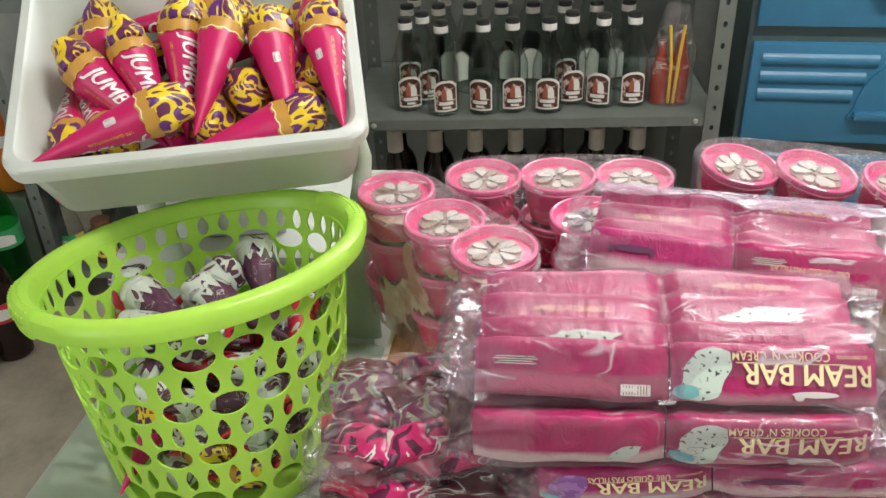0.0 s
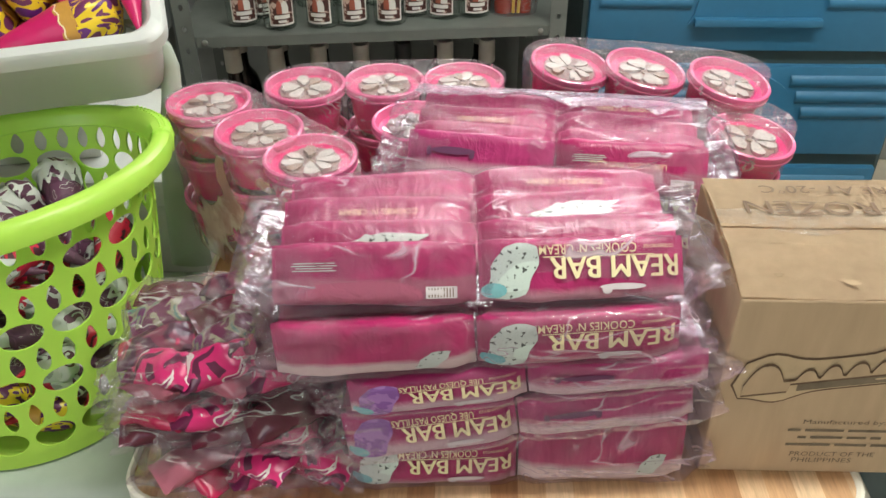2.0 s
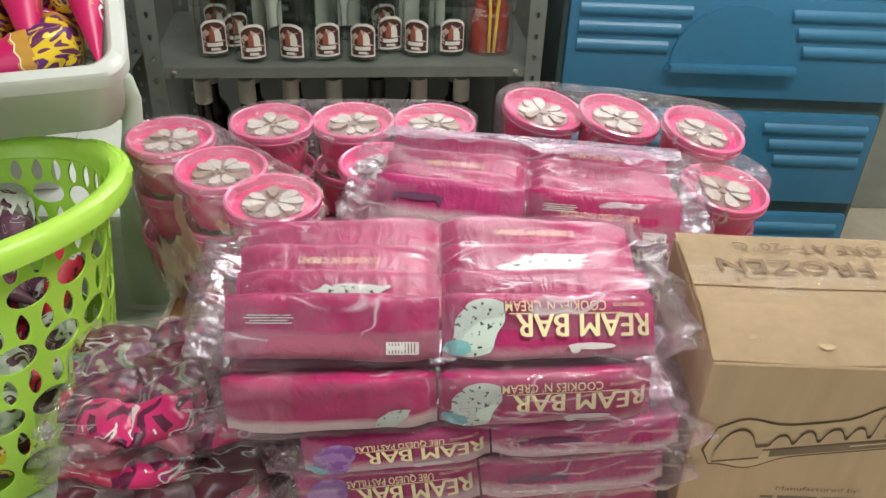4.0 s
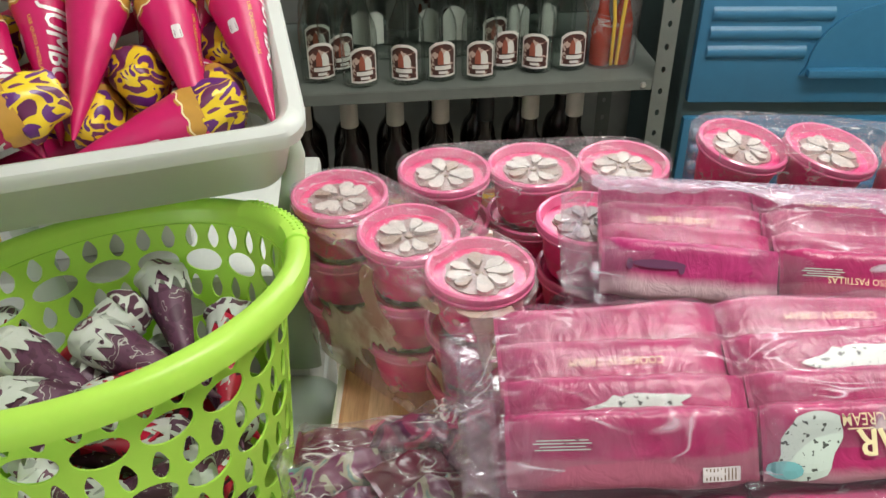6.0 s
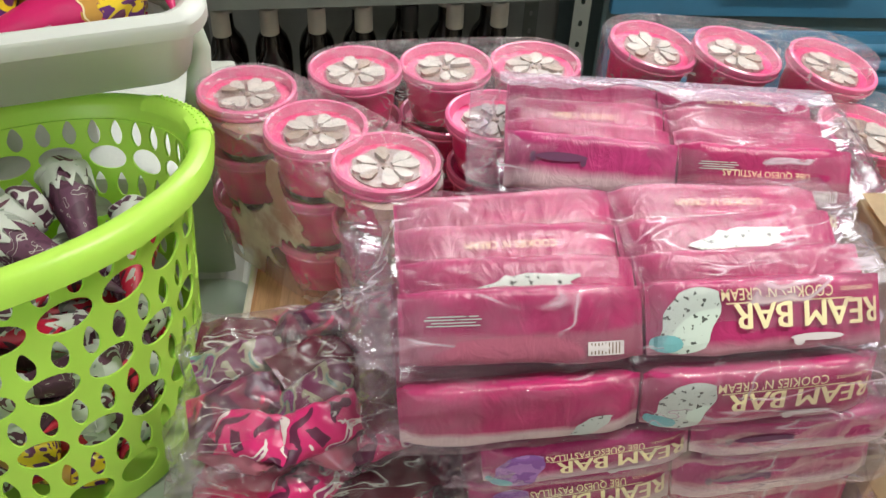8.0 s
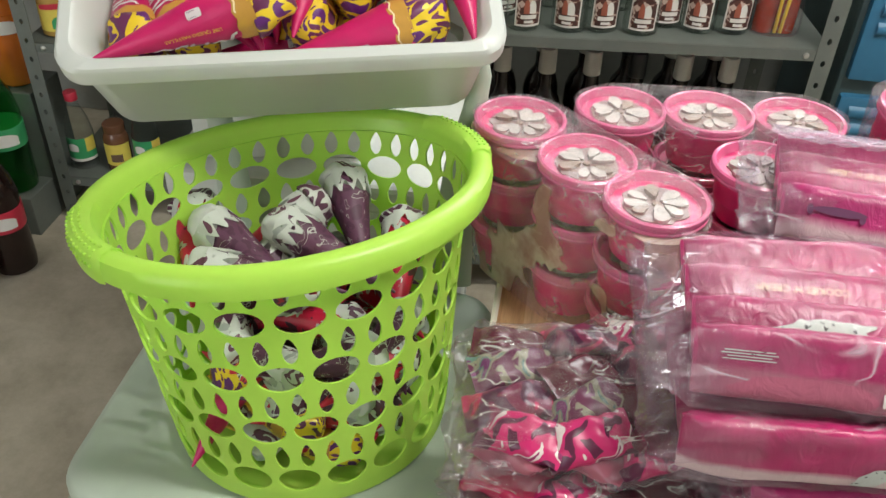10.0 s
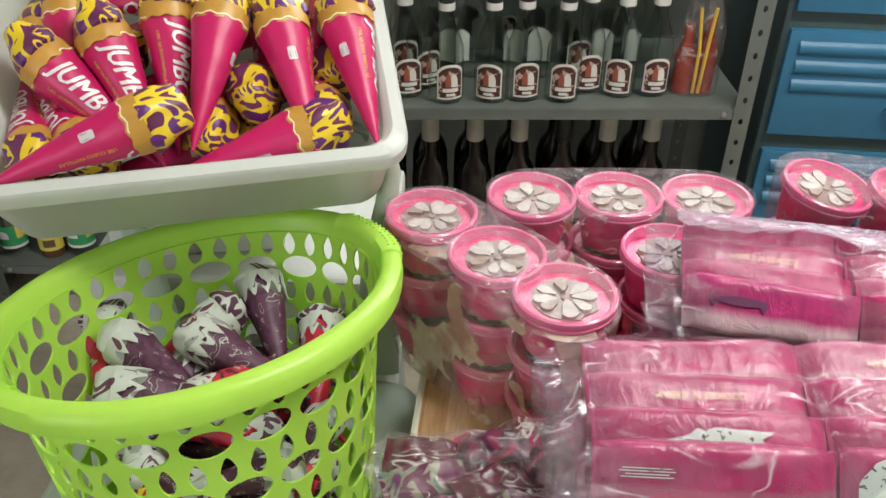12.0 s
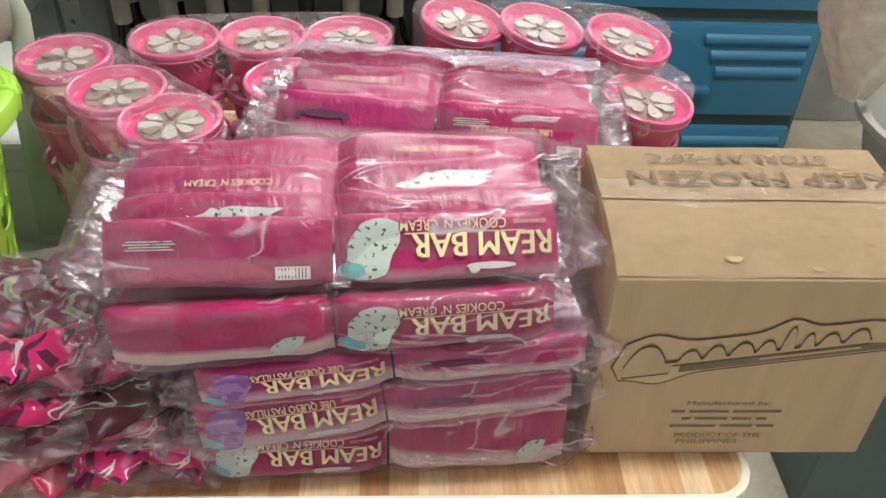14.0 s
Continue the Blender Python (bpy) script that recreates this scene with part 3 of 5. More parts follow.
def bar_bm(seed):
    rows, n = [], 28
    for i in range(31):
        s = -1 + 2 * i / 30
        s = math.copysign(abs(s) ** 0.8, s)
        x = s * BL / 2
        t, h = bar_half(x)
        row = []
        for k in range(n):
            a = 2 * math.pi * (k + 0.5) / n
            c, d = math.cos(a), math.sin(a)
            p = Vector((x, t * math.copysign(abs(d) ** 0.46, d), h * math.copysign(abs(c) ** 0.5, c)))
            w = noise.noise(p * 60 + Vector((seed * 7.1, 0, 0))) * 0.0016 + noise.noise(p * 22 + Vector((0, seed * 3.3, 0))) * 0.0030
            p.y += w * (1 if d > 0 else -0.15) * (0.4 + abs(s))
            p.z += w * 0.8 + (0.0009 if (k % 2) else -0.0009) * (abs(s) > 0.93)
            row.append(p)
        rows.append(row)
    return grid_tube(rows)


BAR_MESH = {}


def bar_mesh(mat, seed):
    if (mat, seed) not in BAR_MESH:
        BAR_MESH[mat, seed] = finish(bar_bm(seed), "ice_cream_bar", mat)
    return BAR_MESH[mat, seed]


def on_front(bm, cx, cz, flip, lift=0.0017, back=False):
    """Lays a flat mesh on the front of a bar round (cx, cz); flip turns it upside down."""
    for v in bm.verts:
        x, z = (-v.co.x, -v.co.y) if flip else (v.co.x, v.co.y)
        x, z = cx + x, cz + z
        v.co = Vector((x, bar_front(x, z) - lift, z))
    return bm


def cut(bm, k=1):
    bmesh.ops.subdivide_edges(bm, edges=bm.edges[:], cuts=k, use_grid_fill=False)
    return bm


def picture(cx, cz, w, h, seed=0):
    rows = []
    for j in range(9):
        v = -1 + 2 * j / 8
        row = []
        for i in range(9):
            u = -1 + 2 * i / 8
            wob = 1 + 0.08 * math.sin(5 * v + seed) + (0.5 * noise.noise(Vector((v * 1.3, u * 0.2, seed))) if seed > 1 else 0)
            x, z = cx + w / 2 * u * wob * (1 - 0.18 * v * v) + 0.006 * v, cz + h / 2 * v * (1 - 0.16 * u * u) * (1 + (0.7 * noise.noise(Vector((u * 2.2, 3.0, seed))) if seed > 1 else 0))
            row.append((x, bar_front(x, z) - 0.0014, z))
        rows.append(row)
    return sheet(rows)


PRINTS = {}


def print_mesh(key, make):
    if key not in PRINTS:
        PRINTS[key] = make()
    return PRINTS[key]


def bar(parent, m, kind, seed):
    """One wrapped bar. kinds: cookies, ube (printed front), plain (back with a code patch), pale, script."""
    mat = {"cookies": "magenta", "ube": "ube", "plain": "magenta_plain", "pale": "magenta_pale", "script": "ube", "top": "magenta_plain", "toptext": "magenta_plain", "bare": "magenta_plain"}[kind]
    b = part("ice_cream_bar", bar_mesh(mat, seed % 4), None, parent, m=m)
    def add(name, key, make, mt):
        part(name, print_mesh(key, lambda: finish(make(), name, mt, False)), None, b)
    if kind in ("cookies", "ube"):
        add("ice_cream_picture", kind + "p", lambda: picture(-0.053, -0.001, 0.034, 0.047), "bar_white" if kind == "cookies" else "bar_ube")
        add("lettering", kind + "a", lambda: on_front(cut(letters("COOKIES N' CREAM" if kind == "cookies" else "UBE QUESO PASTILLAS", 0.074, 0.0088, 0.004)), 0.004, 0.0158, True, 0.0022), "cream_ink")
        add("rule", kind + "r", lambda: on_front(cut(filled([[(-0.042, -0.0005), (0.042, -0.0005), (0.042, 0.0005), (-0.042, 0.0005)]]), 3), 0.012, 0.0098, True), "cream_ink")
        add("lettering", kind + "b", lambda: on_front(cut(letters("REAM BAR", 0.098, 0.0178)), 0.0236, 0.0000, True, 0.0022), "cream_ink")
        add("lettering", kind + "d", lambda: on_front(cut(letters("REAM BAR", 0.098, 0.0178)), 0.0246, 0.0005, True, 0.0025), "cream_ink")
        add("lettering", kind + "c", lambda: on_front(cut(letters("ICE CREAM ON STICK", 0.024, 0.0030)), 0.058, 0.0165, True, 0.0020), "cream_ink")
        add("logo_script", kind + "s", lambda: on_front(cut(join(filled([oval(0, 0, 0.018, 0.0028, 12)]), filled([oval(0.012, 0.002, 0.004, 0.004, 10)]))), 0.03, -0.0165, True), "white")
        add("badge", kind + "t", lambda: on_front(cut(filled([oval(0, 0, 0.010, 0.0065, 12)])), -0.068, -0.017, True), "teal")
    elif kind == "plain":
        add("barcode_label", "code", lambda: on_front(cut(filled([[(-0.012, -0.005), (0.012, -0.005), (0.012, 0.005), (-0.012, 0.005)]])), 0.052, -0.017, False), "white")
        def bars():
            bm = bmesh.new()
            for k in range(9):
                join(bm, filled([[(-0.010 + 0.0023 * k, -0.004), (-0.0092 + 0.0023 * k, -0.004), (-0.0092 + 0.0023 * k, 0.004), (-0.010 + 0.0023 * k, 0.004)]]))
            return on_front(bm, 0.052, -0.017, False, 0.0017)
        add("barcode", "codebars", bars, "ink")
        def small():
            bm = bmesh.new()
            for k in range(4):
                w = (0.016, 0.018, 0.014, 0.017)[k]
                join(bm, filled([[(-w, -0.0004), (w, -0.0004), (w, 0.0004), (-w, 0.0004)]]))
                for v in bm.verts:
                    v.co.y += 0.0021
            return on_front(bm, -0.045, 0.001, False, 0.0014)
        add("small_print", "small", small, "bar_white")
    elif kind == "script":
        add("logo_script", "scr", lambda: on_front(cut(join(filled([oval(0, 0, 0.024, 0.0042, 14)]), join(filled([oval(0.026, 0.001, 0.003, 0.0055, 8)]), filled([oval(-0.02, 0.003, 0.003, 0.005, 8)])))), -0.028, 0.004, True), "plum_ink")
    elif kind == "top":
        add("ice_cream_picture", "topp", lambda: picture(0.006, 0.002, 0.060, 0.019, 2), "bar_white")
    elif kind == "toptext":
        add("lettering", "tta", lambda: on_front(cut(letters("COOKIES N' CREAM", 0.064, 0.0062)), 0.0, 0.006, True), "cream_ink")
        add("ice_cream_picture", "ttp", lambda: picture(-0.004, -0.010, 0.048, 0.009, 5), "white")
    elif kind == "pale":
        add("ice_cream_picture", "palep", lambda: picture(0.046, -0.012, 0.020, 0.018, 1), "bar_white")
    return b


def hull(lx, ly, lz, seed, end=0.030, lean=0.0, nx=120, n=84, lz2=None, wr=0.0016):
    """A clear bag drawn tight over a box-like load lx by ly by lz standing on z = 0: it dips between the two columns and its ends gather into flat fins."""
    rows = []
    h1 = lz2 or lz
    for i in range(nx + 1):
        x = (-1 + 2 * i / nx) * (lx / 2 + end)
        h = lz + (h1 - lz) * i / nx
        over = max(0.0, (abs(x) - lx / 2) / end)
        near = max(0.0, 1 - max(0.0, lx / 2 - abs(x)) / 0.06)
        dip = math.exp(-(x / 0.011) ** 2)
        row = []
        for k in range(n):
            u = 4 * k / n
            e, w = int(u), 2 * (u - int(u)) - 1
            Y, Z = ((w, -1), (1, w), (-w, 1), (-1, -w))[e]
            f = (abs(Y) ** 9 + abs(Z) ** 9) ** (-1 / 9)
            Y, Z = Y * f, Z * f
            y, z = (ly / 2 + 0.0015) * Y, h / 2 * (1 + Z) + 0.0015 * max(0, Z)
            if Y < 0:
                y += lean * (z / h) * -Y + 0.005 * dip * -Y
            if Z > 0:
                z -= 0.0065 * dip * Z
            per = u * 1.7 + seed * 3.1
            q = Vector((x * 11 + seed, y * 16, z * 16))
            slant = noise.noise(Vector((x * 9 + y * 24, z * 22 - x * 7, seed)))
            out = noise.noise(q) * wr + max(0, 1 - 5 * abs(slant)) ** 2 * wr * 1.1
            out += noise.noise(Vector((per * 5.0, x * 4, seed))) * 0.0026 * near
            out += (noise.noise(Vector((per * 4.0, seed, 3.0))) * 0.010 + noise.noise(Vector((per * 11, seed, 7.0))) * 0.0035) * over
            zc = 0.45 * h
            z = zc + (z - zc) * (1 - 0.88 * over ** 0.7)
            y *= 1 - 0.05 * over
            p = Vector((x + math.copysign(over * over * 0.020, x) * noise.noise(Vector((per * 1.6, seed, 1.0))), y + Y * out, max(0.0006, z + Z * out)))
            row.append(p)
        rows.append(row)
    return grid_tube(rows)


def ruffle(parent, a, b, out, seed, mat="film_milky", name="loose_film", n=34, m=7):
    """A crumpled strip of film from a to b that hangs out from its upper edge along the vector out."""
    a, b, out = Vector(a), Vector(b), Vector(out)
    side = (b - a).cross(out).normalized()
    rows = []
    for j in range(m):
        f = j / (m - 1)
        row = []
        for i in range(n):
            u = i / (n - 1)
            w = noise.noise(Vector((u * 9 + seed, f * 1.5, seed))) * 0.012 * f + noise.noise(Vector((u * 21, f * 5, seed))) * 0.005 * (0.4 + f)
            ln = 1 + 0.55 * noise.noise(Vector((u * 3.3, seed, 1.0))) + 0.3 * noise.noise(Vector((u * 14, seed, 4.0)))
            row.append(a + (b - a) * u + out * f * ln + side * w)
        rows.append(row)
    return part(name, sheet(rows), mat, parent)


def bag_of_bars(m, kinds, lx, ly, lz, seed, label, tilt, rest, film_mat="film", group="bags of ice cream bars", lz2=None, behind=("bare", "top", "bare"), wide=1.0):
    """A clear bag with two columns of bars: the front pair leans back by tilt, the others lie behind it."""
    t = thing("ice_cream_bag", label, "ice cream pack", m, group)
    for c, kind in enumerate(kinds):
        x = (c - 0.5) * (BL * wide + 0.002)
        hz = lz if c == 0 else (lz2 or lz)
        if lz2:
            hz = lz + (lz2 - lz) * (0.25 if c == 0 else 0.75)
        a = radians(tilt)
        k = (hz - 0.0005 - BT * math.sin(a) * 0.45) / (BH * math.cos(a)) if lz2 or tilt < 20 else 1.0
        h = BH * k / 2 * math.cos(a) + BT / 2 * math.sin(a) * 0.45
        y0 = -ly / 2 + BT / 2 * math.cos(a) + BH * k / 2 * math.sin(a) + 0.002
        bar(t, pose(x, y0, h + 0.0015, -tilt, rnd(-1, 1), rnd(-1.5, 1.5)) @ Matrix.Diagonal((wide, 1, k, 1)), kind, seed + c)
        n = 3
        for j in range(n):
            y = y0 + 0.032 + (ly / 2 - 0.022 - y0 - 0.032) * j / (n - 1)
            ak = rest[j] if isinstance(rest, (list, tuple)) else rest
            hh = BH / 2 * math.cos(radians(ak)) + BT / 2 * abs(math.sin(radians(ak)))
            bar(t, pose(x + rnd(-0.003, 0.003), y, hz - hh - 0.002, -ak, rnd(-1.5, 1.5), rnd(-2, 2)) @ Matrix.Diagonal((wide, 1, 1, 1)), behind[(j + 2 * c) % 3], seed + c + j)
    part("plastic_bag", hull(lx, ly, lz, seed, 0.030 if tilt > 20 else 0.022, BH * math.sin(radians(tilt)) * 0.9, lz2=lz2), film_mat, t, "crumpled clear plastic bag")
    return t


SACHETS = {}


def sachet(seed, mat):
    """A small pillow-shaped wrapper with two crimped, flared ends."""
    if (seed, mat) not in SACHETS:
        rows = []
        for i in range(17):
            f = -1 + i / 8
            full = max(0.0, 1 - abs(f / 0.80) ** 3.0) ** 0.6 if abs(f) < 0.80 else 0.0
            row = []
            for k in range(20):
                q = 2 * math.pi * k / 20
                p = Vector((0.038 * f, (0.0185 + 0.002 * (abs(f) > 0.8)) * math.cos(q), (0.0125 * full + 0.0006) * math.copysign(abs(math.sin(q)) ** 0.7, math.sin(q))))
                p.z += noise.noise(Vector((f * 3 + seed * 5, p.y * 90, 0))) * 0.0032 + 0.0012 * math.sin(p.y * 1500) * (abs(f) > 0.8)
                p.y += noise.noise(Vector((f * 4, p.z * 80, seed * 2.0))) * 0.0020
                row.append(p)
            rows.append(row)
        SACHETS[seed, mat] = finish(grid_tube(rows), "wrapped_ice", mat)
    return SACHETS[seed, mat]


def sweets_bag(m, lx, ly, lz, seed, mats, label):
    """A loose clear bag of small wrapped sweets with a crumpled outline."""
    t = thing("sweets_bag", label, "sweets pack", m, "bags of small wrapped ices")
    for layer in (0.27, 0.66):
        for j in range(4):
            for i in range(3):
                x, y = -lx / 2 + lx * (i + 0.5) / 3 + rnd(-0.008, 0.008), -ly / 2 + ly * (j + 0.5) / 4 + rnd(-0.005, 0.005)
                part("wrapped_ice", sachet(random.randrange(4), random.choice(mats)), None, t, m=pose(x, y, lz * layer, rnd(-22, 22), rnd(-12, 12), rnd(-35, 35)) @ Matrix.Diagonal((1, 1, lz / 0.046, 1)))
    ruffle(t, (-lx / 2 - 0.012, -ly / 2 + 0.004, 0.022), (lx / 2 + 0.012, -ly / 2 + 0.002, 0.024), (0, -0.016, -0.018), seed)
    ruffle(t, (-lx / 2, ly / 2, 0.02), (-lx / 2 - 0.006, -ly / 2 - 0.004, 0.022), (-0.022, 0.0, -0.010), seed + 3, "film_dull")
    part("plastic_bag", hull(lx, ly, lz, seed + 11, 0.026, 0.012, wr=0.0042), "film_dull", t, "crumpled clear plastic bag")
    return t


def packs():
    """The bags on the table: a leaning stack of five, a stack behind it, and three loose bags beside it."""
    lab = "clear plastic bag of magenta wrapped ice cream bars, stacked"
    for (x, y, z, ry, yaw), kinds, h0, h1, seed in (
            ((0.128, 0.650, 0.561, 0.0, 3.0), ("cookies", "pale"), 0.038, 0.090, 1),
            ((0.128, 0.646, 0.624, -8.0, 3.5), ("ube", "script"), 0.056, 0.040, 2),
            ((0.134, 0.650, 0.672, -6.0, 3.0), ("ube", "script"), 0.038, 0.036, 3),
            ((0.088, 0.652, 0.708, -3.5, 2.5), ("pale", "cookies"), 0.054, 0.048, 4)):
        wide = 1.1 if seed == 4 else 1.0
        t = bag_of_bars(pose(x, y, z, 0, ry, yaw), kinds, 0.322 * wide, 0.15, h0, seed, lab, 10, 80, "film_stack", lz2=h1, wide=wide)
        ruffle(t, (-0.163, 0.03, 0.030), (-0.163, -0.074, 0.026), (-0.030, 0.0, -0.012), seed)
        ruffle(t, (0.163, -0.074, 0.030), (0.163, 0.03, 0.032), (0.016, 0.0, -0.010), seed + 7, "film_dull")
    t = bag_of_bars(pose(0.088, 0.674, 0.760, 0, -1.5, 2.0), ("plain", "cookies"), 0.352, 0.158, 0.054, 7,
                    "clear plastic bag of magenta wrapped ice cream bars, on top", 38, (56, 62, 68), behind=("top", "toptext", "bare"), wide=1.1)
    ruffle(t, (-0.178, 0.06, 0.042), (-0.180, -0.070, 0.026), (-0.026, -0.004, -0.016), 31)
    ruffle(t, (0.181, -0.060, 0.034), (0.179, 0.05, 0.044), (0.034, -0.008, -0.020), 35, "film_dull")
    for k in range(5):
        z = 0.561 + 0.045 * k
        t = bag_of_bars(pose(0.183 + (0.004 if k % 2 else -0.004), 0.893, z, 0, 0, -6.0), ("script", "ube") if k < 4 else ("script", "plain"), 0.330, 0.165, 0.045 if k < 4 else 0.047, 20 + k,
                        "clear plastic bag of purple wrapped ice cream bars", 58 if k < 4 else 40, (72, 60, 64), behind=("bare", "toptext", "bare"))
    part("lettering", mapped(letters("UBE QUESO PASTILLAS", 0.078, 0.0075), lambda c: (0.075 - c.x, -0.071 - c.y * 0.6, 0.0395 - c.y * 0.7)), "cream_ink", t, "", False)
    # fin along the rear edge, coloured as the sheen lying on the bag
    ruffle(t, (-0.166, 0.080, 0.047), (0.166, 0.080, 0.047), (0, -0.050, 0.010), 51, "film_seal", "sheen_fin")
    ruffle(t, (-0.166, 0.07, 0.040), (-0.168, -0.070, 0.032), (-0.022, 0, -0.02), 53)
    ruffle(t, (0.166, -0.07, 0.034), (0.168, 0.070, 0.042), (0.020, 0, -0.02), 57)
    foil = ("ice_pink", "ice_plum", "ice_rose", "sweet", "ice_plum", "sweet", "sweet3", "sweet")
    for k, (z, lz, x, y, ry, yaw, mats) in enumerate(((0.561, 0.044, -0.122, 0.640, 0, 6, foil), (0.605, 0.046, -0.145, 0.652, -3, -3, foil), (0.652, 0.046, -0.150, 0.672, -7, 6, ("ice_plum", "sweet3", "ice_plum", "sweet", "ice_rose", "sweet2", "sweet3")))):
        sweets_bag(pose(x, y, z, 0, ry, yaw), 0.175, 0.15, lz, 40 + k, mats, "loose clear bag of small pink wrapped ices")


# ---- tubs of ice cream ----
LID_R, CUP_H = 0.0525, 0.064


def cup(parts, m, label):
    t = thing("ice_cream_cup", label, "ice cream cup", m, "stacked ice cream cups")
    for name, me, lab in parts:
        part(name, me, None, t, lab)
    return t


def cup_meshes(seed):
    body = finish(lathe([(0.036, 0.0), (0.0385, 0.001), (0.0430, 0.022), (0.0436, 0.024), (0.0430, 0.026), (0.0465, 0.046), (0.0475, 0.050), (0.0475, 0.0535)], 36), "cup", "cup")
    r = LID_R
    ring = finish(lathe([(r - 0.003, 0.0500), (r, 0.0515), (r + 0.0006, 0.054), (r - 0.0004, 0.0555), (r + 0.0006, 0.058), (r, 0.0625), (r - 0.0022, 0.064), (r - 0.0045, 0.0632), (r - 0.0062, 0.0565), (r - 0.0075, 0.0535)], 48, cap=False), "lid", "lid")
    disc = finish(lathe([(r - 0.0076, 0.0520), (r - 0.0076, 0.0536), (r - 0.011, 0.0530), (r - 0.02, 0.0538), (0.004, 0.0545)], 40), "window", "lid_in")
    petals = []
    rr = random.Random(seed)
    count = rr.choice((7, 8, 8))
    for k in range(count):
        a = 2 * math.pi * k / count + rr.uniform(-0.22, 0.22)
        lp, big, bend = [], rr.uniform(0.85, 1.20), rr.uniform(-0.25, 0.25)
        for q in range(14):
            w = 2 * math.pi * q / 14
            u, v = math.cos(w), math.sin(w)
            lp.append((0.0200 + 0.0118 * u * big, 0.0092 * v * (0.66 + 0.34 * u) * big + 0.004 * bend * u * u + 0.0007 * math.sin(5 * w + k)))
        bm = slab(lp, 0.0540, 0.0566 + rr.uniform(0, 0.0024))
        lean = rr.uniform(-0.06, 0.10)
        for v in bm.verts:
            if v.co.z > 0.055:
                v.co.z += lean * (v.co.x - 0.02) + 0.05 * rr.uniform(-1, 1) * abs(v.co.y)
        bmesh.ops.transform(bm, matrix=Matrix.Rotation(a, 4, "Z"), verts=bm.verts[:])
        petals.append(("petal", finish(bm, "petal", "petal" if rr.random() < 0.68 else "petal_tan", False), ""))
    ground = finish(slab([(0.0335 * math.cos(2 * math.pi * q / 24) * (1 + 0.08 * math.sin(8 * 2 * math.pi * q / 24)), 0.0335 * math.sin(2 * math.pi * q / 24)) for q in range(24)], 0.0536, 0.0548), "flower_ground", "lid_brown")
    petals.append(("flower_ground", ground, "grey brown printed ground"))
    bead = finish(lathe([(0.0042, 0.0545), (0.0038, 0.0565), (0.002, 0.0572)], 12), "flower_centre", "petal_tan")
    return [("cup_body", body, ""), ("lid", ring, "raised glossy pink lid rim"), ("lid_window", disc, "see-through rosy lid centre"), ("flower_centre", bead, "")] + petals


def wrap_round(name, centres, z0, z1, m, mat, label, r=LID_R + 0.004):
    """Stretch wrap round a row of stacks: a hull of the rim circles, falling in towards the table."""
    pts = []
    for x, y in centres:
        pts += [(x + r * math.cos(2 * math.pi * k / 24), y + r * math.sin(2 * math.pi * k / 24)) for k in range(24)]
    pts = sorted(set((round(a, 5), round(b, 5)) for a, b in pts))
    def half(seq):
        out = []
        for p in seq:
            while len(out) > 1 and (out[-1][0] - out[-2][0]) * (p[1] - out[-2][1]) - (out[-1][1] - out[-2][1]) * (p[0] - out[-2][0]) <= 0:
                out.pop()
            out.append(p)
        return out[:-1]
    loop = half(pts) + half(pts[::-1])
    dense = []
    for a, b in zip(loop, loop[1:] + loop[:1]):
        n = max(1, int(math.dist(a, b) / 0.012))
        dense += [(a[0] + (b[0] - a[0]) * k / n, a[1] + (b[1] - a[1]) * k / n) for k in range(n)]
    cx, cy = sum(p[0] for p in dense) / len(dense), sum(p[1] for p in dense) / len(dense)
    rows = []
    for j in range(15):
        f = j / 14
        z = z0 + (z1 - z0) * f
        k = 0.90 + 0.10 * f
        rows.append([Vector((cx + (x - cx) * k, cy + (y - cy) * k, z)) + Vector(((x - cx), (y - cy), 0)).normalized() * (noise.noise(Vector((x * 28, y * 28, z * 16))) * 0.004) for x, y in dense])
    for f, dz in ((0.97, 0.0022), (0.80, 0.0024), (0.5, 0.002), (0.2, 0.002)):
        rows.append([Vector((cx + (x - cx) * f, cy + (y - cy) * f, z1 + dz + 0.0012 * noise.noise(Vector((x * 30 * f, y * 30 * f, 5))))) for x, y in dense])
    t = thing(name, label, "plastic wrap", m)
    part("side_film", grid_tube(rows[:15], False, False), mat, t)
    part("top_film", grid_tube(rows[14:], False, True), mat, t)
    return t


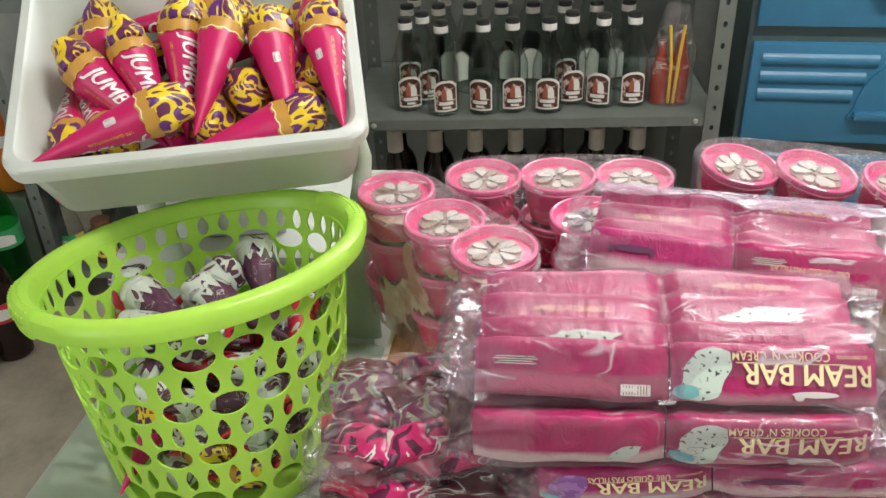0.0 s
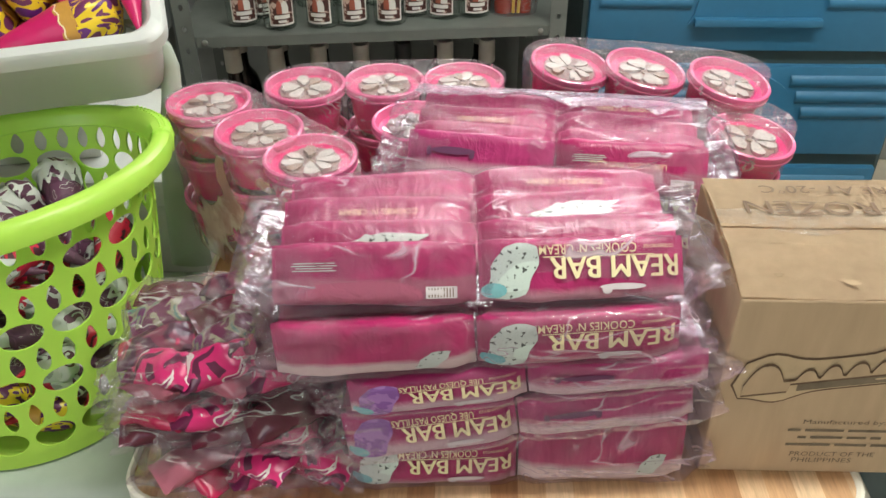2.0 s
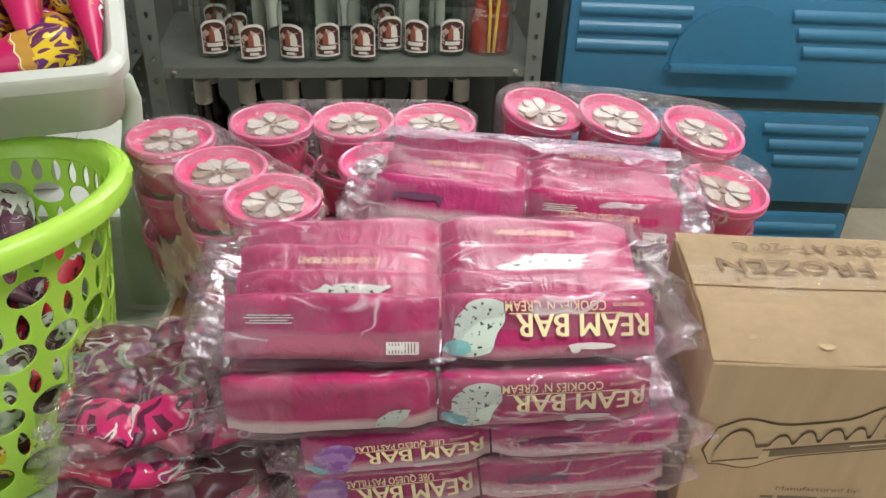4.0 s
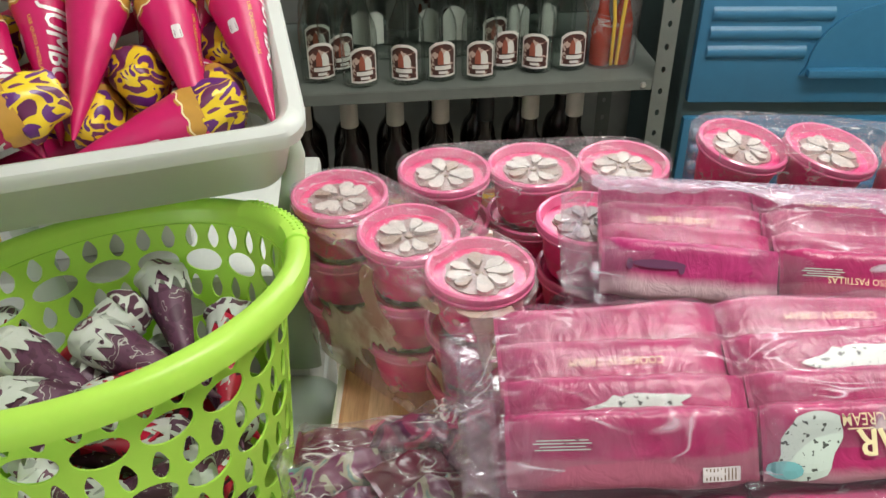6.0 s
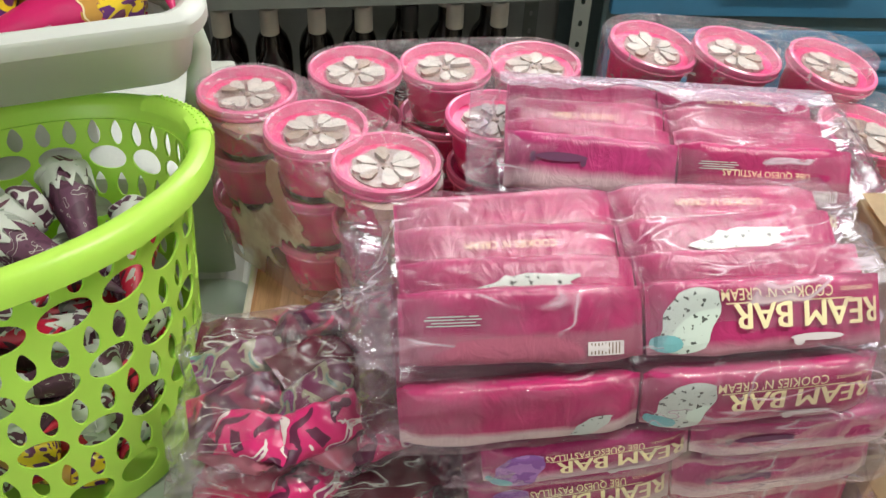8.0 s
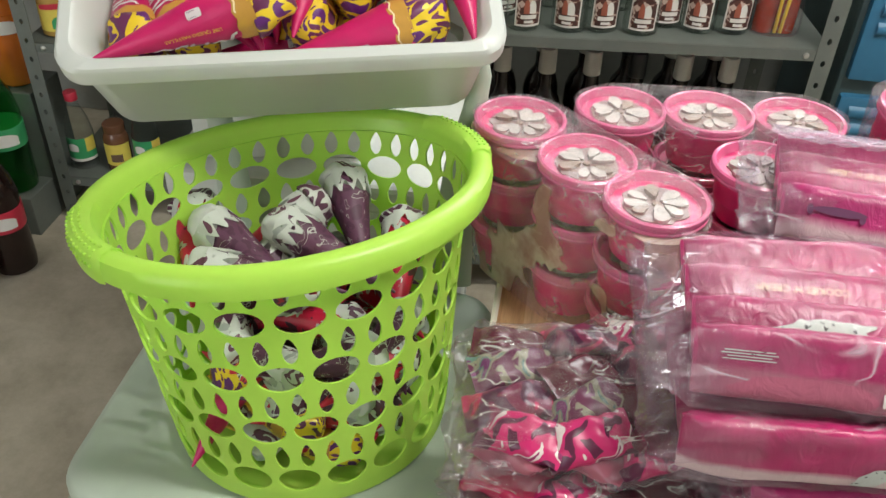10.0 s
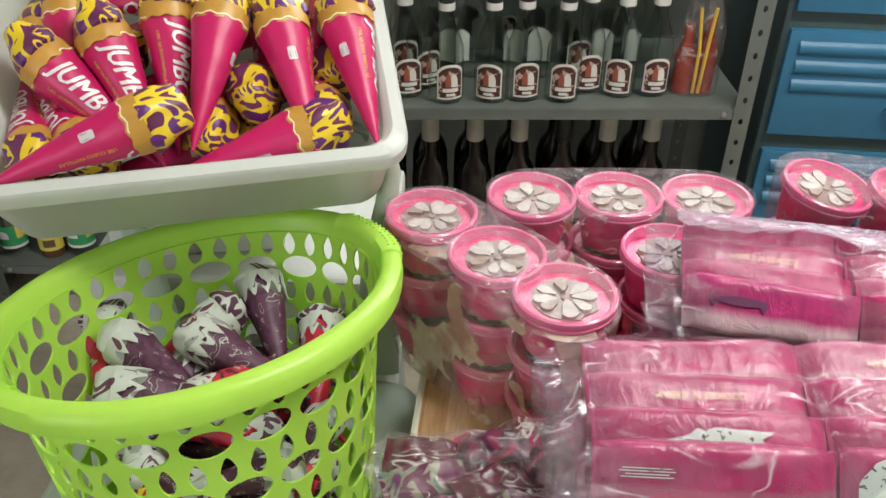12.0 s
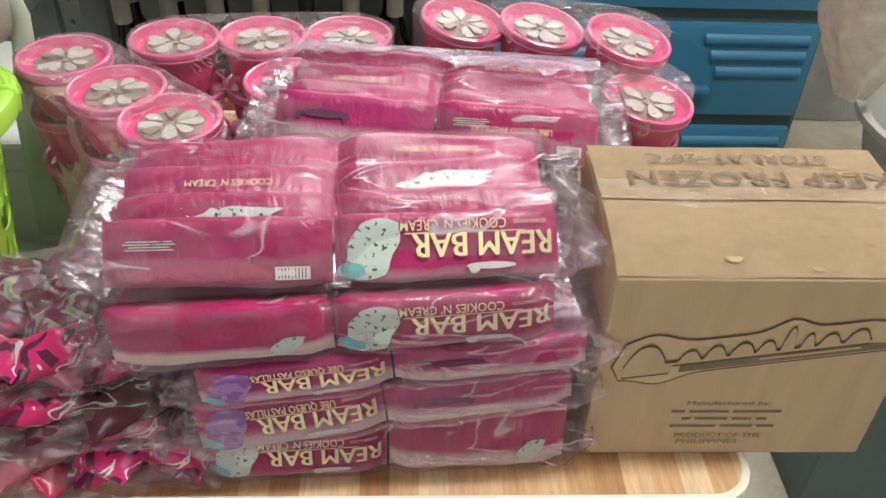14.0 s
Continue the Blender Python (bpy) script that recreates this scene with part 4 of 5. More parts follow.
def cups():
    kinds = [cup_meshes(k) for k in (5, 11, 17, 23)]
    lab = "pink plastic ice cream cup with a flower lid"
    stacks = [(-0.243, 1.013, 0, 0), (-0.166, 0.939, 0, 0), (-0.096, 0.875, 0, 0), (-0.130, 1.064, 0, 0), (-0.028, 1.077, 0, 0), (0.075, 1.083, 0, 0)]
    for x, y, rx, ry in stacks:
        for k in range(3):
            cup(random.choice(kinds), pose(x + rnd(-0.001, 0.001), y + rnd(-0.001, 0.001), TZ + 0.001 + k * (CUP_H + 0.0002), 0, 0, rnd(0, 360)), lab)
    for x, y in ((0.022, 0.968),):
        for k in range(2):
            cup(random.choice(kinds), pose(x, y, TZ + 0.001 + k * (CUP_H + 0.0002), 0, 0, rnd(0, 360)), lab)
        cup(random.choice(kinds), pose(x - 0.004, y - 0.004, TZ + 0.001 + 2 * (CUP_H + 0.0002), 0, 0, rnd(0, 360)), lab)
    for x, y, z, rx, ry in ((0.214, 1.099, 0.763, 5, 8), (0.310, 1.087, 0.763, 5, 9), (0.411, 1.057, 0.763, 6, 10), (0.420, 0.964, 0.732, 4, 6)):
        for k in range(2):
            cup(random.choice(kinds), pose(x - 0.008, y + 0.004, TZ + 0.001 + k * (CUP_H + 0.0002), 0, 0, rnd(0, 360)), lab)
        cup(random.choice(kinds), pose(x, y, z, rx, ry) @ pose(0, 0, -0.058, 0, 0, rnd(0, 360)), "pink ice cream cup leaning on top of a stack")
    top = TZ + 3 * CUP_H + 0.001
    wrap_round("printed_wrap", [(-0.243, 1.013), (-0.166, 0.939), (-0.096, 0.875)], TZ + 0.001, top - 0.016, None, "film_print", "stretch wrap with tan print round three stacks of cups")
    wrap_round("stretch_wrap", [(-0.243, 1.013), (-0.166, 0.939), (-0.096, 0.875)], top - 0.030, top + 0.001, None, "film_wrap", "clear stretch wrap over the lids of three stacks", LID_R + 0.002)
    wrap_round("stretch_wrap", [(-0.130, 1.064), (-0.028, 1.077), (0.075, 1.083)], TZ + 0.001, top + 0.001, None, "film_wrap", "clear stretch wrap round stacked pink cups")
    wrap_round("stretch_wrap", [(0.206, 1.103), (0.304, 1.091), (0.405, 1.061)], TZ + 0.001, 0.778, None, "film_wrap", "clear stretch wrap round leaning pink cups")
    wrap_round("stretch_wrap", [(0.412, 0.968)], TZ + 0.001, top + 0.002, None, "film_wrap", "clear stretch wrap round a stack of pink cups")


# ---- carton ----
def carton():
    x0, x1, y0, y1, z0, z1 = 0.309, 0.572, 0.602, 0.768, TZ + 0.001, 0.776
    t = thing("carton", "closed brown cardboard ice cream carton sealed with tape", "box")
    bm = box(x0, x1, y0, y1, z0, z1, 0.0025)
    for v in bm.verts:
        if v.co.z > 0.7 and v.co.y > 0.7:
            v.co.z += 0.012
    part("body", bm, "card", t, "", False)
    ym = (y0 + y1) / 2
    for ya, yb, lift in ((y0 + 0.001, ym - 0.0006, 0.0145), (ym + 0.0006, y1 - 0.001, 0.011)):
        near = ya if ya < ym - 0.02 else yb
        rows = []
        for j in range(5):
            y = ya + (yb - ya) * j / 4
            d = abs(y - near) / (yb - ya)
            rows.append([(x0 + (x1 - x0) * i / 10, y, z1 + 0.001 + (lift * math.sin(d * math.pi / 2) if near == ya else 0.0165 - 0.001 * d) + 0.0006 * math.cos(i)) for i in range(11)])
        top = [r for r in rows]
        bm = sheet(top)
        bmesh.ops.solidify(bm, geom=bm.faces[:], thickness=-0.003)
        part("flap", bm, "card", t, "", False)
    rows = [[(x0 - 0.001 + (x1 - x0 + 0.002) * i / 16, ym + (j - 3) * 0.009, z1 + 0.0155 - abs(j - 3) * 0.0010 + 0.0005 * noise.noise(Vector((i, j, 0)))) for i in range(17)] for j in range(7)]
    for j in (4, 5, 6):
        rows[j] = [(x, y, z1 + 0.0185) for x, y, z in rows[j]]
    part("tape_strip", sheet(rows), "tape", t, "shiny clear packing tape")
    def top_text(body, w, h, cx, cy, z):
        bm = letters(body, w, h)
        part("lettering", mapped(bm, lambda c: (cx - c.x, cy - c.y, z)), "ink", t, "", False)
    top_text("KEEP FROZEN", 0.232, 0.021, 0.453, 0.714, z1 + 0.0196)
    top_text("STORE AT -20\u00b0C", 0.163, 0.014, 0.440, 0.745, z1 + 0.0196)
    # printed mark on the front: a scrolled plate with a tail, in plain shapes
    yf = y0 - 0.0006
    def front(loops, mat, dy, label=""):
        bm = filled(loops)
        part("printed_mark", mapped(bm, lambda c: (c.x, yf - dy, c.y)), mat, t, label, False)
    def base(x):
        return 0.668 + 0.17 * (x - 0.33)
    xs = [0.328 + 0.0083 * k for k in range(29)]
    def plate(grow):
        top = [(x, base(x) + 0.030 + grow + 0.012 * math.exp(-((x - 0.462) / 0.016) ** 2) + 0.012 * math.exp(-((x - 0.350) / 0.022) ** 2) - 0.020 * max(0, (x - 0.525) / 0.035) ** 2) for x in xs]
        low = [(x, base(x) - 0.004 - grow - 0.010 * math.exp(-((x - 0.362) / 0.020) ** 2)) for x in xs]
        return [(xs[0] - 0.006 - grow, base(xs[0]) + 0.010)] + low + [(xs[-1] + 0.004 + grow, base(xs[-1]) + 0.008)] + top[::-1]
    front([plate(0.0035)], "ink", 0.0, "faded brown printed scroll mark")
    front([plate(0.0012)], "logo_fill", 0.0005)
    front([[(x, base(x) - 0.004) for x in xs[6:]] + [(x, base(x) + 0.007 * min(1, (0.568 - x) / 0.05 + 0.15)) for x in xs[6:][::-1]]], "inkgrey", 0.0009)
    front([[(x, base(x) + 0.0005) for x in xs[14:25]] + [(x, base(x) + 0.0025) for x in xs[14:25][::-1]]], "logo_fill", 0.0013)
    humps = ((0.347, 0.017, 0.030), (0.384, 0.009, 0.019), (0.405, 0.009, 0.021), (0.427, 0.010, 0.021), (0.447, 0.008, 0.020), (0.464, 0.0055, 0.033), (0.480, 0.0055, 0.023), (0.498, 0.009, 0.020), (0.521, 0.010, 0.021))
    def wave(x):
        return 0.008 + max([(h - 0.008) * max(0.0, 1 - abs((x - hx) / hw) ** 2.4) for hx, hw, h in humps])
    fine = [0.3295 + 0.00165 * k for k in range(124)]
    for grow, mat, dy in ((0.0016, "ink", 0.0017), (-0.0010, "card", 0.0021)):
        front([[(x, base(x) + 0.0065 - grow - (0.009 if x < 0.37 else 0.0)) for x in fine] + [(x, base(x) + wave(x) + 0.003 + grow) for x in fine[::-1]]], mat, dy)
    for sx, sy, sr in ((0.345, 0.625, 0.004), (0.405, 0.618, 0.006), (0.47, 0.61, 0.005), (0.52, 0.632, 0.003)):
        lp = [(sx + sr * (1 + 0.4 * math.sin(3 * q)) * math.cos(q), sy + sr * 0.6 * (1 + 0.3 * math.cos(2 * q)) * math.sin(q)) for q in [2 * math.pi * j / 12 for j in range(12)]]
        part("stain", mapped(filled([lp]), lambda c: (c.x, c.y, z1 + 0.0018 + 0.0145 * math.sin(min(1, (c.y - y0) / (ym - y0)) * math.pi / 2) + 0.0008)), "stain", t, "", False)
    def words(body, w, h, x, z):
        part("lettering", mapped(letters(body, w, h), lambda c: (x + c.x, yf, z + c.y)), "inkgrey", t, "", False)
    words("Manufactured by:", 0.076, 0.0072, 0.433, 0.631)
    for spans, z in (((0.012, 0.036, 0.044), 0.6205), ((0.008, 0.030, 0.018, 0.010), 0.6110), ((0.042, 0.030, 0.016), 0.6010)):
        x = 0.433 - (sum(spans) + 0.004 * (len(spans) - 1)) / 2
        for w in spans:
            front([[(x, z - 0.0017), (x + w, z - 0.0017), (x + w, z + 0.0017), (x, z + 0.0017)]], "inkgrey", 0.0)
            x += w + 0.004
    words("PRODUCT OF THE", 0.080, 0.0062, 0.432, 0.5880)
    words("PHILIPPINES", 0.057, 0.0062, 0.424, 0.5795)


# ---- stool and basket ----
SZ = 0.476


def stool():
    t = thing("plastic_chair", "pale green moulded plastic chair carrying a basket", "chair")
    x0, x1, y0, y1 = -0.675, -0.252, 0.624, 1.03
    rows = []
    for off, z in ((0.0, SZ - 0.045), (0.0, SZ - 0.014), (0.004, SZ - 0.005), (0.014, SZ), (0.03, SZ + 0.0005)):
        rows.append([(x, y, z) for x, y in rounded(x0 + off, x1 - off, y0 + off, y1 - off, 0.05 - off * 0.5, 8)])
    bm = grid_tube(rows)
    part("seat", bm, "stool", t)
    ring = lathe([(0.130, 0.0006), (0.133, 0.0022), (0.137, 0.0022), (0.140, 0.0006)], 48, cap=False)
    part("moulded_ring", ring, "stool", t, m=pose((x0 + x1) / 2, (y0 + y1) / 2, SZ))
    cx, cy = (x0 + x1) / 2, (y0 + y1) / 2
    for k in range(4):
        half = (x1 - x0) / 2 if k % 2 == 0 else (y1 - y0) / 2
        deep = (y1 - y0) / 2 if k % 2 == 0 else (x1 - x0) / 2
        top, foot = half - 0.001, half + 0.045
        arch = [(-foot + 0.05, 0.0), (-half + 0.085, 0.30), (-half + 0.10, 0.352), (-half + 0.135, 0.380), (half - 0.135, 0.380), (half - 0.10, 0.352), (half - 0.085, 0.30), (foot - 0.05, 0.0)]
        lp = [(-foot, 0.0), (-top, SZ - 0.045), (top, SZ - 0.045), (foot, 0.0)] + arch[::-1]
        bm = filled([lp])
        for v in bm.verts:
            out = deep - 0.001 + 0.045 * (1 - v.co.y / (SZ - 0.045))
            v.co = Vector((v.co.x, -out, v.co.y))
        bmesh.ops.recalc_face_normals(bm, faces=bm.faces[:])
        bmesh.ops.solidify(bm, geom=bm.faces[:], thickness=0.004)
        part("leg_panel", bm, "stool", t, "", False, m=pose(cx, cy, 0, 0, 0, 90 * k))
    # the back: two flat posts that lean outwards and a curved top rail
    def post(side):
        line = ((0.016, 0.474, 0.030), (0.013, 0.56, 0.026), (0.009, 0.66, 0.020), (-0.004, 0.74, 0.014), (-0.010, 0.785, 0.012), (-0.004, 0.812, 0.012), (0.012, 0.832, 0.012), (0.035, 0.842, 0.012))
        rows = []
        for inn, z, w in line:
            x = (x1 - 0.052 - inn) if side > 0 else (x0 + 0.052 + inn)
            rows.append([(x + w * math.cos(q), y1 + 0.012 + 0.008 * math.sin(q), z) for q in [2 * math.pi * k / 14 for k in range(14)]])
        return grid_tube(rows)
    for side in (1, -1):
        part("back_post", post(side), "stool", t)
    part("top_rail", grid_tube([[(x, y1 + 0.012 + 0.008 * math.sin(q), 0.838 + 0.012 * math.cos(q)) for q in [2 * math.pi * k / 14 for k in range(14)]] for x in [x0 + 0.09 + (x1 - x0 - 0.18) * k / 12 for k in range(13)]]), "stool", t)


BK = dict(top=(-0.459, 0.842), base=(-0.437, 0.795), a=0.215, b=0.170, a0=0.152, b0=0.143, ang=radians(40), z1=0.752)


def basket_at(th, f, out=0.0):
    """A point of the basket's wall: th round it, f from base (0) to rim (1)."""
    a, b = BK["a0"] + (BK["a"] - 0.024 - BK["a0"]) * f + out, BK["b0"] + (BK["b"] - 0.024 - BK["b0"]) * f + out
    x, y = a * math.cos(th), b * math.sin(th)
    c, s = math.cos(BK["ang"]), math.sin(BK["ang"])
    cx, cy = (BK["base"][k] + (BK["top"][k] - BK["base"][k]) * f for k in (0, 1))
    dx, dy = c * x - s * y, s * x + c * y
    return Vector((cx + dx, cy + dy, SZ + 0.0015 + (BK["z1"] - SZ - 0.003) * f + f * (0.060 * dx - 0.085 * dy)))


def basket():
    t = thing("laundry_basket", "lime green plastic laundry basket with paw-shaped holes, full of cones", "basket")
    N, R = 20, 4
    f0, f1 = 0.065, 0.925
    cell = [(k / 8, 0) for k in range(8)] + [(1, k / 4) for k in range(4)] + [(1 - k / 8, 1) for k in range(8)] + [(0, 1 - k / 4) for k in range(4)]
    holes = [oval(0.5, 0.272, 0.428, 0.228, 20)] + [oval(0.5 + dx, 0.755, 0.140, 0.232, 18, 0.42) for dx in (-0.25, 0.25)]
    src = filled([cell] + holes)
    pts, faces = [v.co.copy() for v in src.verts], [[v.index for v in f.verts] for f in src.faces]
    src.verts.index_update()
    faces = [[v.index for v in f.verts] for f in src.faces]
    src.free()
    for r in range(R):
        bm = bmesh.new()
        for i in range(N):
            vs = []
            for p in pts:
                th = 2 * math.pi * (i + p.x + 0.5 * (r % 2)) / N
                f = f0 + (f1 - f0) * (r + p.y) / R
                vs.append(bm.verts.new(basket_at(th, f)))
            for fc in faces:
                bm.faces.new([vs[k] for k in fc])
        bmesh.ops.remove_doubles(bm, verts=bm.verts[:], dist=0.0002)
        bmesh.ops.recalc_face_normals(bm, faces=bm.faces[:])
        bmesh.ops.solidify(bm, geom=bm.faces[:], thickness=0.0026)
        part("pierced_wall", bm, "lime", t, "", True, angle=0.9)
    n = 96
    def band(fs):
        rows = [[basket_at(2 * math.pi * k / n, f, o) for k in range(n)] for f, o in fs]
        bm = bmesh.new()
        vs = [[bm.verts.new(p) for p in r] for r in rows]
        for a, b in zip(vs, vs[1:] + vs[:1]):
            for k in range(n):
                bm.faces.new((a[k], a[(k + 1) % n], b[(k + 1) % n], b[k]))
        return bm
    part("rim", band([(0.924, 0.0), (0.975, 0.001), (0.995, 0.004), (1.003, 0.010), (1.0, 0.017), (0.987, 0.0225), (0.955, 0.0252), (0.915, 0.0245), (0.910, 0.0225), (0.95, 0.022), (0.975, 0.014), (0.965, 0.0045), (0.924, 0.0026)]), "lime", t, "thick rolled rim")
    part("foot_band", band([(0.066, 0.0), (0.01, -0.001), (0.0, -0.006), (0.004, -0.02), (0.012, -0.02), (0.016, -0.008), (0.066, -0.003)]), "lime", t)
    part("bottom", grid_tube([[basket_at(2 * math.pi * k / n, 0.004 + dz, -0.018) for k in range(n)] for dz in (0, 0.010)]), "lime", t)
    for end in (math.pi, 0.0):
        over = []
        for f, o in ((0.97, 0.0005), (0.998, 0.0035), (1.009, 0.011), (1.005, 0.0195), (0.990, 0.0248), (0.955, 0.0272), (0.906, 0.0266)):
            over.append([basket_at(end + (k - 10) * 0.034, f, o - 0.002 * (k in (0, 20))) for k in range(21)])
        part("grip", sheet(over), "lime", t, "raised grip on the rim")
        for j in range(4):
            for k in range(13):
                th = end + (k - 6) * 0.045
                p = basket_at(th, (1.0095, 1.006, 0.991, 0.962)[j], (0.0125, 0.0188, 0.0246, 0.0270)[j])
                part("grip_stud", STUD or stud(), None, t, m=Matrix.Translation(p))


STUD = None


def stud():
    global STUD
    STUD = finish(lathe([(0.0017, -0.001), (0.0015, 0.0008), (0.0006, 0.0014)], 8), "grip_stud", "lime")
    return STUD


# ---- cones ----
CL, CR, CB = 0.205, 0.0292, 0.147


def cone_parts(wrap, band, top, text, lab, dome=0.038, wave=0.0014):
    n = 48
    def ring(z, r, wav=0.0, ph=0, flat=1.0):
        return [Vector((r * math.cos(2 * math.pi * k / n), r * flat * math.sin(2 * math.pi * k / n), z + wav * math.sin(11 * 2 * math.pi * k / n + ph))) for k in range(n)]
    def crumple(rows, s):
        return [[p + Vector((p.x, p.y, 0)) * (0.07 if s < 9 else 0.26) * noise.noise(Vector((p.x * 50 + s, p.y * 50, p.z * 38))) + Vector((p.x, p.y, 0)) * (0.0 if s < 9 else 0.07) * noise.noise(Vector((p.x * 150, p.y * 150, p.z * 60 + s))) for p in r] for r in rows]
    w = finish(grid_tube(crumple([ring(CB * f, 0.0015 + (CR - 0.0015) * f ** 0.94, wave * f ** 8) for f in [k / 14 for k in range(15)]], 0)), "wrapper", wrap)
    b = finish(grid_tube(crumple([ring(CB - 0.002 - wave, CR * 0.985, wave), ring(CB + 0.001, CR * 1.015, wave), ring(CB + 0.008, CR * 1.03), ring(CB + 0.016, CR * 1.035)], 3)), "band", band)
    shape = ((0.0, 1.05), (0.16, 1.05), (0.34, 1.02), (0.52, 0.97), (0.70, 0.90), (0.86, 0.80), (0.96, 0.62), (0.99, 0.30))
    d = finish(grid_tube(crumple([ring(CB + 0.012, CR * 0.99)] + [ring(CB + 0.014 + (dome + 0.007) * f, CR * r, 0.0012 * (f == 0), 1.0, 1 - 0.38 * f) for f, r in shape], 9)), "crown", top)
    out = [("wrapper", w, lab[0]), ("band", b, lab[1]), ("crown", d, lab[2])]
    if text:
        line = finish(grid_tube(crumple([ring(CB - 0.0012, CR * 1.012, wave, 0.2), ring(CB + 0.0006, CR * 1.022, wave, 0.2)], 0), False, False), "torn_edge", "cream_ink")
        out.append(("torn_edge", line, "pale scalloped line"))
        def on_cone(c, z0, az):
            z = z0 - c.x
            r = 0.0015 + (CR - 0.0015) * (max(z, 0.001) / CB) ** 0.94
            a = az + c.y / r
            r *= 1 + 0.07 * noise.noise(Vector((r * math.cos(a) * 50, r * math.sin(a) * 50, z * 38)))
            return ((r + 0.0009) * math.cos(a), (r + 0.0009) * math.sin(a), z)
        big = mapped(cut(join(mapped(letters("JUMBO", 0.080, 0.024), lambda c: (c.x + 0.0014, c.y + 0.0004, 0)), letters("JUMBO", 0.080, 0.024))), lambda c: on_cone(Vector((c.x + 0.22 * c.y, c.y * (1.12 - 4.5 * c.x), 0)), 0.098, 0.0))
        out.append(("lettering", finish(big, "lettering", "silver", False), "silver lettering"))
        small = mapped(cut(letters("UBE QUESO PASTILLAS", 0.056, 0.0042)), lambda c: on_cone(c, 0.100, -0.86))
        out.append(("small_lettering", finish(small, "small_lettering", "straw", False), ""))
        code = mapped(cut(filled([rounded(-0.0075, 0.0075, -0.0045, 0.0045, 0.002, 3)])), lambda c: on_cone(c, 0.108, -1.75))
        out.append(("code_patch", finish(code, "code_patch", "white", False), "small white code patch"))
        bars = bmesh.new()
        for k in range(5):
            join(bars, filled([[(-0.001 + 0.0016 * k, -0.0035), (-0.0003 + 0.0016 * k, -0.0035), (-0.0003 + 0.0016 * k, 0.0035), (-0.001 + 0.0016 * k, 0.0035)]]))
        out.append(("code_bars", finish(mapped(bars, lambda c: Vector(on_cone(c, 0.108, -1.75)) * 1.004), "code_bars", "plum_ink", False), ""))
    return out


def cone(parts, tip, top, spin, label, group, size=1.0):
    z = (Vector(top) - Vector(tip)).normalized()
    x = Vector((0.25, -0.75, 0.6))
    x = (x - z * x.dot(z)).normalized()
    y = z.cross(x)
    m = Matrix((x, y, z)).transposed().to_4x4()
    m.translation = tip
    t = thing("ice_cream_cone", label, "ice cream cone", m @ Matrix.Rotation(radians(spin), 4, "Z") @ Matrix.Diagonal((size, size, size, 1)), group)
    for name, me, lab in parts:
        part(name, me, None, t, lab)
    return t


TUB = pose(-0.685, 0.8255, 0.845, 0, 0, 17.1) @ pose(0, 0, 0, 29.8) @ pose(0, 0, 0, 0, -1.8)


